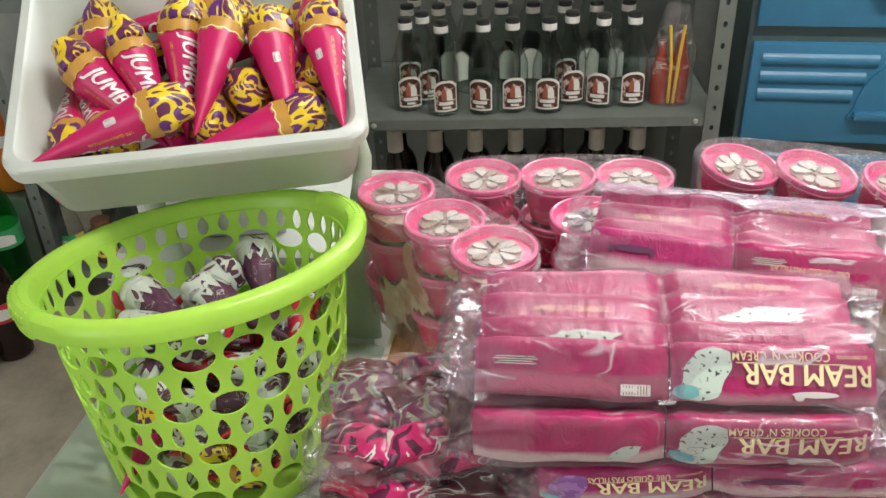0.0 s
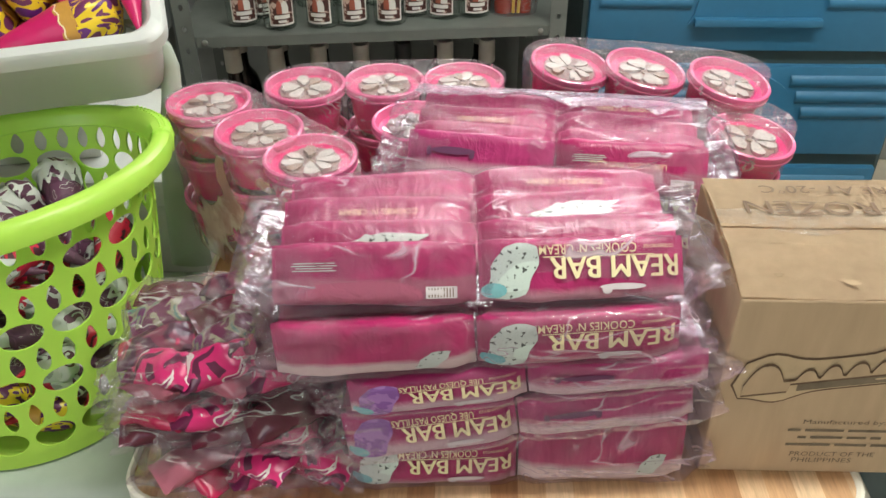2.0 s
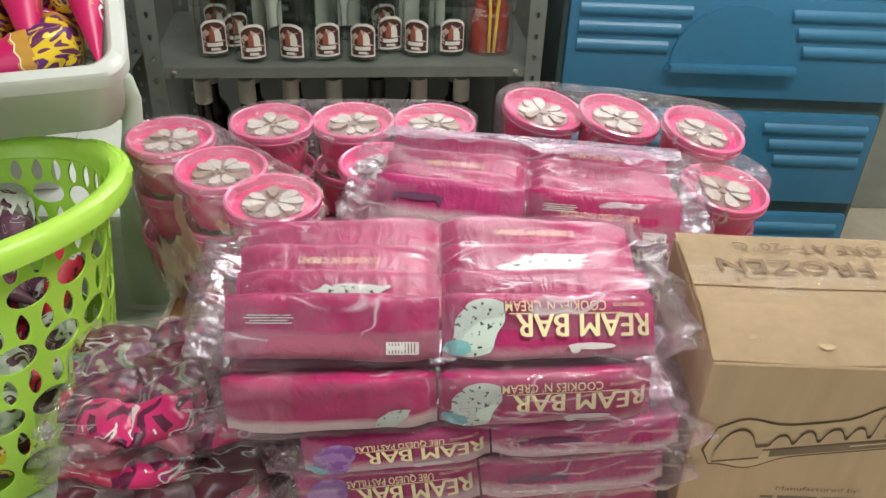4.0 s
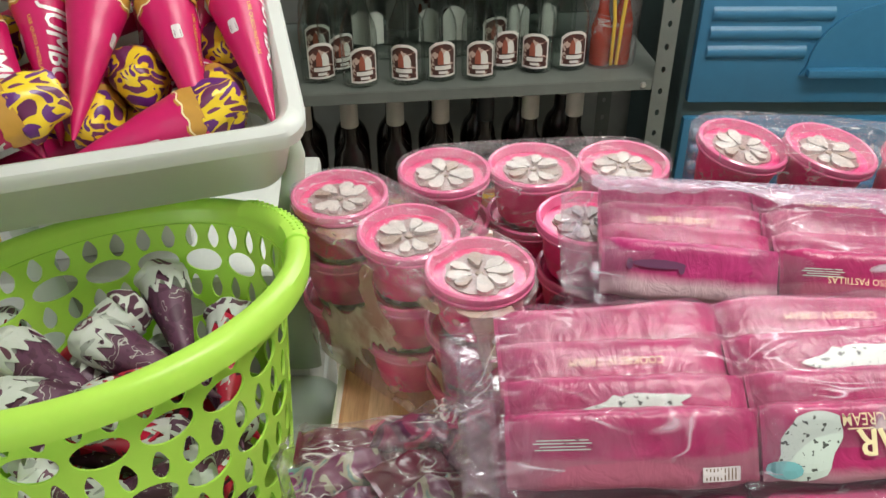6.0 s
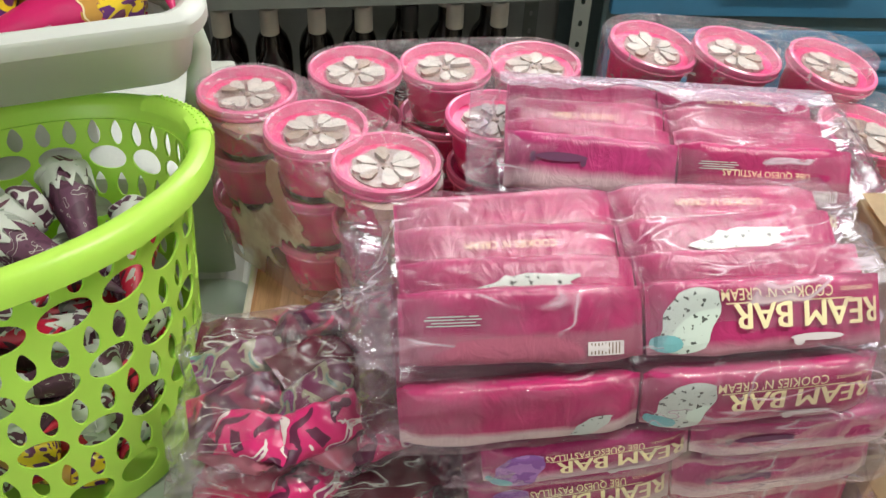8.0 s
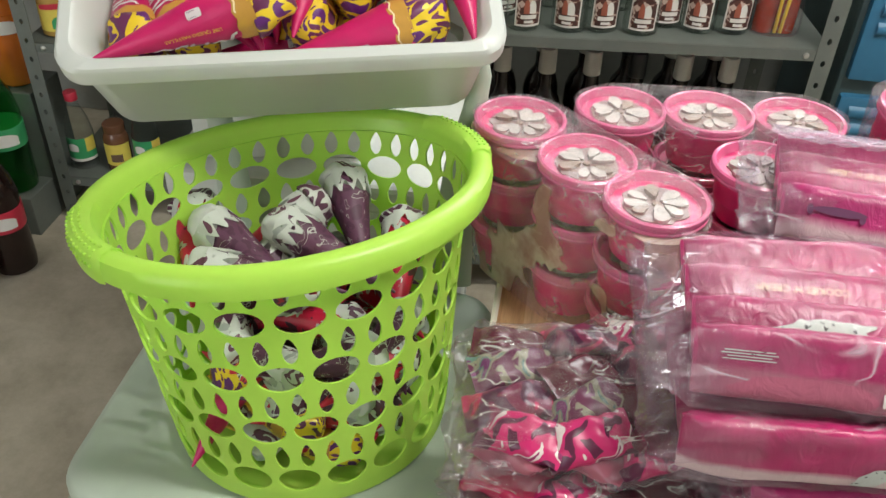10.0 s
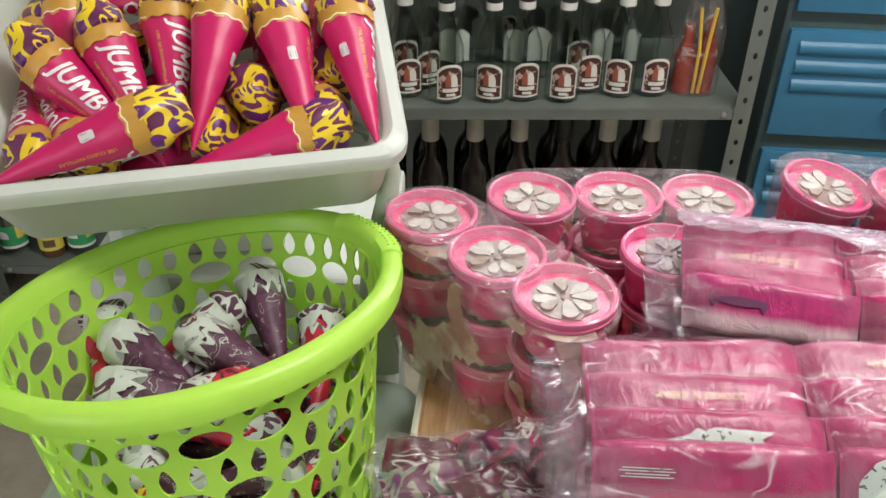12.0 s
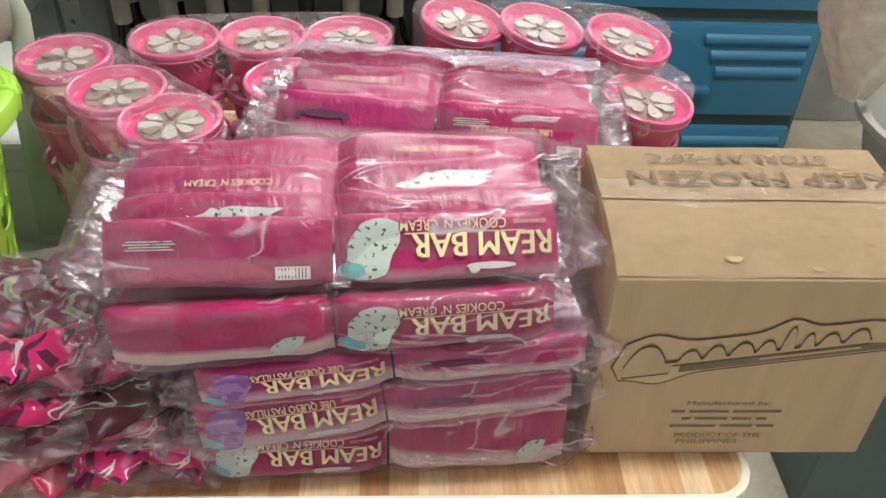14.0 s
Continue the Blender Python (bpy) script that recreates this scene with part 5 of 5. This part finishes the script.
def tub():
    W, D, H = 0.446, 0.330, 0.115
    t = thing("white_tub", "white plastic tub propped at a slant, full of cones", "tub", TUB)
    def rr(off, z, r):
        return [(x, y, z) for x, y in rounded(off, W - off, off, D - off, r, 7)]
    rows = [rr(0.004, -0.024, 0.028), rr(0.0, -0.022, 0.03), rr(0.0, -0.004, 0.03), rr(0.003, 0.0, 0.03), rr(0.014, 0.001, 0.028), rr(0.018, -0.003, 0.027),
            rr(0.040, -H + 0.02, 0.04), rr(0.050, -H + 0.006, 0.04), rr(0.066, -H + 0.003, 0.035)]
    part("inside", grid_tube(rows, False), "tub", t)
    rows = [rr(0.008, -0.022, 0.028), rr(0.010, -0.024, 0.03), rr(0.020, -H - 0.010, 0.036), rr(0.028, -H - 0.022, 0.036), rr(0.08, -H - 0.023, 0.03)]
    part("outer_wall", grid_tube(rows, False), "tub", t)
    def at(u, v, n):
        return TUB @ Vector((u, v, n))
    parts = cone_parts("cone", "gold", "cone_top", True, ("magenta paper wrapper", "ochre band", "purple and yellow swirled top"))
    lab, grp = "magenta ice cream cone with purple and yellow top", "cones in the tub"
    by_tip = [((0.188, 0.053, -0.050), (0.057, 0.202, -0.008), 5), ((0.197, 0.043, -0.045), (0.135, 0.220, -0.006), 8), ((0.209, 0.068, -0.060), (0.212, 0.240, -0.006), 28),
              ((0.229, 0.042, -0.016), (0.278, 0.228, 0.002), 170), ((0.352, 0.026, -0.020), (0.328, 0.207, -0.002), 105), ((0.339, 0.130, -0.030), (0.384, 0.220, -0.030), 15),
              ((0.415, 0.027, -0.018), (0.394, 0.259, 0.000), 68), ((0.036, 0.017, -0.004), (0.230, 0.075, 0.018), 95),
              ((0.191, 0.025, -0.045), (0.324, 0.054, -0.030), 140), ((0.037, 0.069, -0.062), (0.113, 0.153, -0.055), 20),
              ((0.06, 0.15, -0.085), (0.25, 0.16, -0.07), 20), ((0.38, 0.16, -0.080), (0.21, 0.13, -0.072), 60), ((0.07, 0.22, -0.080), (0.26, 0.245, -0.065), 30),
              ((0.39, 0.25, -0.075), (0.20, 0.22, -0.06), 90), ((0.12, 0.07, -0.085), (0.32, 0.085, -0.080), 100), ((0.39, 0.08, -0.085), (0.20, 0.10, -0.085), 10),
              ((0.10, 0.28, -0.06), (0.30, 0.275, -0.05), 40), ((0.075, 0.09, -0.078), (0.07, 0.26, -0.06), 40), ((0.375, 0.09, -0.078), (0.380, 0.26, -0.05), 40),
              ((0.30, 0.07, -0.07), (0.33, 0.25, -0.05), 40), ((0.10, 0.10, -0.07), (0.10, 0.27, -0.04), 150), ((0.24, 0.10, -0.07), (0.225, 0.27, -0.045), 150)]
    for tip, top, spin in by_tip:
        cone(parts, at(*tip), at(*top), spin, lab, grp)
    for (u, v, n), (du, dv, dn), spin in (((0.297, 0.088, -0.014), (0.05, -0.45, 0.35), 10), ((0.377, 0.048, -0.026), (0.15, -0.5, 0.22), 10), ((0.388, 0.118, -0.034), (0.1, -0.5, 0.3), 10),
                                          ((0.141, 0.036, -0.026), (0.3, -0.5, 0.2), 10), ((0.076, 0.032, -0.036), (0.1, -0.5, 0.15), 10), ((0.245, 0.048, -0.034), (0.0, -0.5, 0.2), 10)):
        d = Vector((du, dv, dn)).normalized()
        top = Vector((u, v, n))
        cone(parts, at(*(top - d * CL)), at(*top), spin, lab, grp)


def basket_cones():
    kinds = [cone_parts("choc", "paper_white", "paper_white", False, ("maroon wrapper with pale print", "", "white crown"), 0.018, 0.010), cone_parts("red_wrap", "paper_white", "ice_mint", False, ("red and dark wrapper", "", ""), 0.018, 0.010),
             cone_parts("yellow_wrap", "gold", "cone_top", False, ("", "", ""))]
    grp = "cones in the basket"
    cx, cy = BK["base"]
    k = 0
    size, half = 0.74, 0.74 * CL / 2
    for layer, (z, r0, cnt) in enumerate(((0.508, 0.082, 8), (0.540, 0.088, 8), (0.572, 0.094, 9), (0.600, 0.09, 8))):
        for i in range(cnt):
            a = 2 * math.pi * i / cnt + layer * 0.4
            q = Vector((cx + r0 * math.cos(a), cy + 0.008 * layer + r0 * math.sin(a), z + rnd(-0.004, 0.004)))
            d = Vector((-math.sin(a), math.cos(a), rnd(-0.06, 0.06))).normalized()
            kind = (1, 0, 1, 1, 1, 0, 2)[k % 7] if layer < 3 else 0
            cone(kinds[kind], q - d * half, q + d * half, rnd(0, 360), ("maroon and white wrapped ice cream cone", "red wrapped ice cream cone", "yellow and purple wrapped ice cream cone")[kind], grp, size)
            k += 1
        q = Vector((cx, cy, z))
        cone(kinds[layer % 2], q - Vector((half, 0, 0)), q + Vector((half, 0.0, 0)), rnd(0, 360), "wrapped ice cream cone in the basket", grp, size)
    for tip, top, kind in (((-0.385, 0.850, 0.615), (-0.432, 0.955, 0.655), 0), ((-0.350, 0.825, 0.630), (-0.462, 0.868, 0.655), 0), ((-0.440, 0.800, 0.628), (-0.552, 0.860, 0.650), 0),
                           ((-0.560, 0.820, 0.610), (-0.483, 0.905, 0.648), 1), ((-0.400, 0.900, 0.622), (-0.440, 0.800, 0.652), 1), ((-0.400, 0.815, 0.630), (-0.535, 0.795, 0.650), 0),
                           ((-0.520, 0.740, 0.600), (-0.490, 0.880, 0.628), 0), ((-0.560, 0.780, 0.605), (-0.590, 0.870, 0.630), 1), ((-0.345, 0.800, 0.600), (-0.360, 0.930, 0.632), 1)):
        cone(kinds[kind], tip, top, rnd(0, 360), ("maroon and white wrapped ice cream cone", "red wrapped ice cream cone")[kind], grp, 0.9)
    cone(cone_parts("cone", "gold", "red_wrap", False, ("", "", "")), Vector((-0.522, 0.652, 0.515)), Vector((-0.485, 0.74, 0.585)), 0, "red cone tip poking through the basket", grp, 0.6)


# ---- foam boxes below the tub ----
def foam_boxes():
    for k, (z0, z1) in enumerate(((0.0, 0.30), (0.301, 0.590))):
        t = thing("foam_box", "white foam box standing under the tub", "box", pose(-0.715, 1.068, z0, 0, 0, 3), "stacked foam boxes")
        h = z1 - z0
        part("body", box(0.0, 0.400, 0.0, 0.30, 0.0, h - 0.045, 0.008), "foam", t, "", False)
        part("lid", box(-0.006, 0.406, -0.006, 0.306, h - 0.044, h, 0.008), "foam", t, "", False)
    solid("foam_block", box(0.02, 0.25, 0.03, 0.22, 0.0, 0.138, 0.006), "foam", "white foam block propping the tub", "block", m=pose(-0.700, 1.065, 0.591, 0, 0, 12))


# ---- racks ----
def rack_post(t, x, y, z0, z1, side):
    w = 0.032
    holes = [oval(w / 2, z, 0.0042, 0.0062, 8) for z in [z0 + 0.03 + 0.042 * k for k in range(int((z1 - z0 - 0.05) / 0.042))]]
    bm = filled([[(0, z0), (w, z0), (w, z1), (0, z1)]] + holes)
    bmesh.ops.solidify(bm, geom=bm.faces[:], thickness=0.002)
    mapped(bm, lambda c: (x + side * c.x, y + c.z, c.y))
    box(min(x, x + side * 0.002), max(x, x + side * 0.002), y + 0.003, y + w, z0, z1, bm=bm)
    part("post", bm, "steel", t, "slotted grey steel angle", False)


def rack(m, width, depth, boards, top, label):
    t = thing("steel_rack", label, "rack", m)
    for x, s in ((0, 1), (width, -1)):
        for y in (0.0, depth - 0.034):
            rack_post(t, x, y, 0.0, top, s)
    for z in boards:
        bm = box(0.004, width - 0.004, 0.004, depth - 0.004, z - 0.003, z)
        b = part("board", bm, "steel", t, "", False)
        part("front_lip", box(0.034, width - 0.034, -0.003, -0.0005, z - 0.019, z + 0.001), "steel", b, "", False)
        part("back_lip", box(0.034, width - 0.034, depth, depth + 0.003, z - 0.030, z + 0.001), "steel", b, "", False)
        for x in (0.05, width - 0.05):
            part("bolt", lathe([(0.006, 0), (0.005, 0.003), (0.002, 0.004)], 10), "alu", b, m=pose(x, -0.003, z - 0.009, 90))
    return t


def label_patch(r, z0, z1, a0, a1, arch=0.0, lift=0.0006, nu=14, nv=6):
    rows = []
    for j in range(nv + 1):
        row = []
        for i in range(nu + 1):
            f = i / nu
            a = a0 + (a1 - a0) * f
            top = z1 - arch * abs(2 * f - 1) ** 2.5
            z = z0 + (top - z0) * j / nv
            row.append(((r + lift) * math.cos(a), (r + lift) * math.sin(a), z))
        rows.append(row)
    return sheet(rows)


def bottle_kind(profile, body, extra):
    return [("glass_body", finish(lathe(profile, 28), "glass_body", body), "")] + extra


def bottle(parts, m, label, group, name="glass_bottle"):
    t = thing(name, label, "bottle", m, group)
    for n, me, lab in parts:
        part(n, me, None, t, lab)
    return t


def patch(name, mat, *a, **k):
    return (name, finish(label_patch(*a, **k), name, mat), "")


RACK = pose(-0.468, 1.580, 0, 0, 0, 6.5)


def gin_rack():
    rack(RACK, 0.745, 0.36, (0.10, 0.600, 0.99), 1.02, "grey slotted steel rack loaded with bottles")
    c = -math.pi / 2
    r = 0.032
    gin = bottle_kind([(0.026, 0.0), (0.0315, 0.003), (r, 0.008), (r, 0.092), (0.030, 0.106), (0.021, 0.128), (0.0140, 0.146), (0.012, 0.166), (0.0125, 0.186)], "gin_glass",
                      [("cap", finish(lathe([(0.0138, 0.172), (0.0142, 0.174), (0.0142, 0.186), (0.0136, 0.189), (0.011, 0.190)], 20), "cap", "cap_black"), "black and silver crown cap"),
                       ("cap_band", finish(lathe([(0.0145, 0.168), (0.0146, 0.169), (0.0146, 0.180), (0.0144, 0.181)], 20), "cap_band", "silver"), ""),
                       patch("label_paper", "label_white", r, 0.012, 0.078, c - 0.78, c + 0.78, 0.013),
                       patch("label_field", "label_dark", r, 0.016, 0.073, c - 0.68, c + 0.68, 0.012, 0.0011),
                       patch("label_figure", "label_white", r, 0.036, 0.060, c - 0.05, c + 0.40, 0.012, 0.0015),
                       patch("label_figure_shade", "label_red", r, 0.036, 0.062, c - 0.30, c + 0.02, 0.014, 0.0016),
                       patch("label_banner", "label_white", r, 0.026, 0.0335, c - 0.45, c + 0.45, 0.0, 0.0015),
                       patch("label_foot", "label_white", r, 0.0185, 0.0235, c - 0.25, c + 0.25, 0.0, 0.0015)])
    lab = "clear glass spirits bottle with arched dark label"
    front = [(0.118, 0.072, 12), (0.150, 0.110, 25), (0.191, 0.045, 14), (0.274, 0.048, -14), (0.332, 0.055, 8), (0.404, 0.050, -4), (0.452, 0.092, 8), (0.512, 0.072, -16), (0.574, 0.076, 4)]
    for x, y, rz in front:
        bottle(gin, RACK @ pose(x, y, 0.6008, 0, 0, rz), lab, "bottles on the rack")
    for j, y in enumerate((0.165, 0.235, 0.300)):
        for i in range(8):
            bottle(gin, RACK @ pose(0.115 + 0.0655 * i + 0.01 * (j % 2), y, 0.6008, 0, 0, rnd(120, 240) if (i + j) % 5 else rnd(-40, 40)), lab, "bottles on the rack")
    r2 = 0.038
    dark = bottle_kind([(0.032, 0.0), (r2, 0.004), (r2, 0.282), (0.0365, 0.298), (0.030, 0.318), (0.019, 0.334), (0.016, 0.343), (0.015, 0.375)], "dark_glass",
                       [("cap", finish(lathe([(0.0165, 0.374), (0.0175, 0.375), (0.0172, 0.42), (0.0155, 0.424)], 20), "cap", "cap_white"), "tall off-white screw cap"),
                        ("neck", finish(lathe([(0.0145, 0.355), (0.0145, 0.366)], 16), "neck", "dark_glass"), ""),
                        patch("label_paper", "label_red", r2, 0.13, 0.235, c - 0.95, c + 0.95, 0.004), patch("label_banner", "straw", r2, 0.212, 0.224, c - 0.75, c + 0.75, 0.0, 0.0011), patch("label_foot", "straw", r2, 0.15, 0.154, c - 0.75, c + 0.75, 0.0, 0.0011)])
    capless = [q for q in dark if q[0] != "cap"] + [("cap", finish(lathe([(0.0165, 0.374), (0.0175, 0.375), (0.0172, 0.42), (0.0155, 0.424)], 20), "cap", "cap_black"), "dark screw cap")]
    for j, y in enumerate((0.13, 0.235)):
        for i in range(7):
            bottle(capless if i == 4 else dark, RACK @ pose(0.075 + 0.089 * i, y, 0.1008, 0, 0, rnd(-30, 30)), "dark glass bottle with a dark cap" if i == 4 else "dark glass bottle with tall off-white cap", "dark bottles on the lower board")
    t = thing("sauce_bag", "clear bag of red sauce bottles with yellow straws", "food pack", RACK @ pose(0.655, 0.08, 0.601))
    rows = []
    for k in range(16):
        f = k / 15
        w = 0.046 * (1 - 0.5 * max(0, f - 0.55) / 0.45)
        rows.append([Vector((w * math.cos(q) * (1 + 0.1 * noise.noise(Vector((math.cos(q) * 2, math.sin(q) * 2, f * 5)))), 0.030 * math.sin(q) * (1 - 0.4 * f), 0.20 * f)) for q in [2 * math.pi * w_ / 24 for w_ in range(24)]])
    part("plastic_bag", grid_tube(rows), "film_dull", t)
    for dx, h in ((-0.022, 0.10), (0.016, 0.115)):
        part("sauce_bottle", lathe([(0.018, 0.002), (0.019, 0.01), (0.019, h * 0.7), (0.010, h), (0.008, h + 0.03)], 18), "sauce", t, m=pose(dx, 0, 0))
    for x0, x1 in ((-0.006, -0.014), (0.004, 0.014)):
        part("straw", tube([(x0, -0.024, 0.006), (x1 * 0.5, -0.026, 0.09), (x1, -0.020, 0.165)], 0.0032), "straw", t, "yellow straw")


def left_rack():
    m = pose(-1.335, 1.688, 0, 0, 0, 4)
    rack(m, 0.72, 0.34, (0.112, 0.445, 0.80), 1.0, "grey slotted steel rack with soft drinks and jars")
    solid("storage_board", box(0.03, 0.66, 0.30, 0.32, 0.446, 0.78, 0.004), "rust", "rust brown board leaning behind the bottles", "board", m=m)
    c = -math.pi / 2 + 0.3
    juice = bottle_kind([(0.026, 0), (0.031, 0.004), (0.031, 0.085), (0.024, 0.115), (0.013, 0.145), (0.012, 0.165)], "juice",
                        [("cap", finish(lathe([(0.0145, 0.165), (0.0148, 0.166), (0.0148, 0.186), (0.0135, 0.188)], 18), "cap", "straw"), "ochre cap"),
                         patch("label_paper", "yellow_label", 0.031, 0.014, 0.070, c - 1.2, c + 1.2), patch("label_leaf", "green_label", 0.031, 0.02, 0.045, c - 0.1, c + 0.6, 0.01, 0.0012),
                         patch("label_banner", "red_label", 0.031, 0.062, 0.074, c - 0.8, c + 0.8, 0.004, 0.0012)])
    for x in (0.058, 0.130, 0.205):
        bottle(juice, m @ pose(x, 0.06, 0.446), "small bottle of yellow juice with a yellow label", "juice bottles")
    pet = bottle_kind([(0.024, 0), (0.030, 0.004), (0.031, 0.02), (0.031, 0.09), (0.026, 0.12), (0.013, 0.16), (0.012, 0.175)], "gin_glass",
                      [("cap", finish(lathe([(0.0145, 0.172), (0.0148, 0.173), (0.0148, 0.190), (0.0135, 0.192)], 18), "cap", "red_label"), "red cap"),
                       patch("label_paper", "green_label", 0.031, 0.026, 0.085, c - 1.3, c + 1.3), patch("label_leaf", "label_white", 0.031, 0.052, 0.072, c - 0.9, c - 0.1, 0.006, 0.0012), patch("label_corner", "yellow_label", 0.031, 0.050, 0.085, c + 0.45, c + 1.25, 0.0, 0.0012), patch("label_foot", "label_white", 0.031, 0.026, 0.033, c - 1.25, c + 1.25, 0.0, 0.0012)])
    bottle(pet, m @ pose(0.046, 0.060, 0.113), "clear bottle with green label and red cap", "drinks on the lower board")
    jar = bottle_kind([(0.026, 0), (0.029, 0.004), (0.029, 0.085), (0.024, 0.098), (0.022, 0.10)], "brown_jar",
                      [("lid", finish(lathe([(0.0245, 0.10), (0.025, 0.101), (0.025, 0.118), (0.023, 0.12)], 20), "lid", "brown_jar"), ""),
                       patch("label_paper", "yellow_label", 0.029, 0.02, 0.075, c - 1.2, c + 1.2), patch("label_text", "ink", 0.029, 0.03, 0.05, c - 0.5, c + 0.4, 0, 0.0012)])
    bottle(jar, m @ pose(0.132, 0.060, 0.113), "brown glass jar with a yellow label", "drinks on the lower board")
    bottle(pet, m @ pose(0.200, 0.07, 0.113), "clear bottle with green label and red cap", "drinks on the lower board")
    # large soda bottles standing in front of the rack
    def big(body, lab_mat, cap):
        return bottle_kind([(0.036, 0), (0.043, 0.006), (0.045, 0.03), (0.045, 0.12), (0.043, 0.15), (0.046, 0.19), (0.040, 0.23), (0.022, 0.275), (0.014, 0.29), (0.013, 0.305)], body,
                           [("cap", finish(lathe([(0.0152, 0.302), (0.0155, 0.303), (0.0155, 0.322), (0.0145, 0.324)], 20), "cap", cap), ""),
                            ("label", finish(lathe([(0.0456, 0.115), (0.0458, 0.116), (0.0468, 0.165), (0.0466, 0.166)], 28), "label", lab_mat), ""),
                            ("label_mark", finish(label_patch(0.0462, 0.125, 0.155, -1.9, -0.5, 0.01, 0.0012), "label_mark", "label_white"), "")])
    cola, green, orange = big("cola", "red_label", "straw"), big("green_pet", "green_label", "green_label"), big("orange", "orange", "straw")
    for x, y, rz in ((-1.345, 1.485, 10), (-1.445, 1.480, -5), (-1.400, 1.385, 20)):
        bottle(cola, pose(x, y, 0.001, 0, 0, rz), "large dark cola bottle with red label", "soda bottles", "soda_bottle")
    t = thing("drink_steps", "grey steel stepped stand carrying large soda bottles", "stand", pose(-1.46, 1.70, 0))
    part("low_step", box(-0.14, 0.105, -0.10, -0.001, 0.0, 0.10, 0.003), "steel", t, "", False)
    part("high_step", box(-0.14, 0.105, 0.0, 0.12, 0.0, 0.315, 0.003), "steel", t, "", False)
    for x, y in ((-1.410, 1.650), (-1.515, 1.655)):
        bottle(green, pose(x, y, 0.101, 0, 0, 10), "large green soda bottle with green label", "soda bottles", "soda_bottle")
    for x, y in ((-1.415, 1.760), (-1.525, 1.765)):
        bottle(orange, pose(x, y, 0.316, 0, 0, 10), "large orange soda bottle with red label", "soda bottles", "soda_bottle")


def drawers():
    t = thing("drawer_tower", "tall blue plastic drawer tower with louvred fronts", "drawers")
    x0, x1, y = 0.322, 0.985, 1.72
    part("carcass", box(x0 - 0.012, x1 + 0.012, y + 0.004, y + 0.42, 0.0, 1.26, 0.01), "slate", t, "dark slate carcass", False)
    for k in range(5):
        z0 = 0.055 + 0.2375 * k
        z1 = z0 + 0.205
        d = part("drawer", box(x0, x1, y - 0.012, y + 0.02, z0, z1, 0.006), "blue", t)
        for xa, xb in ((x0 + 0.02, x0 + 0.235), (x1 - 0.235, x1 - 0.02)):
            for j in range(3):
                zc = z1 - 0.032 - 0.036 * j
                cut_in = 0.02 * j if xa < 0.5 else 0
                lo, hi = (xa, xb - 0.018 * j) if xa < 0.6 else (xa + 0.018 * j, xb)
                rows = []
                for q in range(7):
                    w = math.pi * q / 6
                    rows.append([(lo + (hi - lo) * i / 8, y - 0.012 - 0.008 * math.sin(w) ** 0.7, zc + 0.013 - 0.026 * q / 6) for i in range(9)])
                part("louvre", sheet(rows), "blue", d)
        xm = (x0 + x1) / 2
        lp = [(xm - 0.135, z0 + 0.058)] + [(xm - 0.125 * math.cos(math.pi * q / 16), z0 + 0.075 + 0.118 * math.sin(math.pi * q / 16)) for q in range(17)] + [(xm + 0.135, z0 + 0.058)]
        bm = filled([lp])
        bmesh.ops.solidify(bm, geom=bm.faces[:], thickness=0.006)
        part("arched_panel", mapped(bm, lambda c: (c.x, y - 0.0125 - abs(c.z), c.y)), "blue", d, "", False)
        part("pull", box(xm - 0.125, xm + 0.125, y - 0.034, y - 0.0125, z0 + 0.058, z0 + 0.074, 0.004), "blue", d)


def right_side():
    t = thing("carrier_bag", "off-white plastic carrier bag hanging half full", "bag", pose(0.745, 1.12, 0.66))
    rows = []
    for k in range(22):
        f = k / 21
        w = (0.02 + 0.085 * math.sin(min(1, f * 1.5) * math.pi / 2)) * (1 - 0.35 * max(0, f - 0.6))
        rows.append([Vector((w * math.cos(q), 0.7 * w * math.sin(q), 0.40 * f)) + Vector((math.cos(q), math.sin(q), 0)) * 0.012 * noise.noise(Vector((math.cos(q) * 2.2, math.sin(q) * 2.2, f * 6))) for q in [2 * math.pi * j / 32 for j in range(32)]])
    part("body", grid_tube(rows), "bag_white", t)
    part("hanging_cord", tube([(0, 0, 0.40), (0.01, 0.0, 0.9), (0.0, 0, 1.94)], 0.004), "cord", t)
    t = thing("grey_basin", "grey plastic basin standing on a plain crate", "basin", pose(0.95, 1.08, 0.0))
    part("crate", box(-0.16, 0.2, -0.16, 0.16, 0.0, 0.45, 0.006), "slate", t, "", False)
    part("bowl", lathe([(0.11, 0.451), (0.13, 0.456), (0.175, 0.62), (0.192, 0.632), (0.194, 0.645), (0.186, 0.648), (0.168, 0.63), (0.12, 0.47), (0.05, 0.466)], 40), "grey_plastic", t)


room()
table()
packs()
cups()
carton()
stool()
basket()
tub()
basket_cones()
foam_boxes()
gin_rack()
left_rack()
drawers()
right_side()
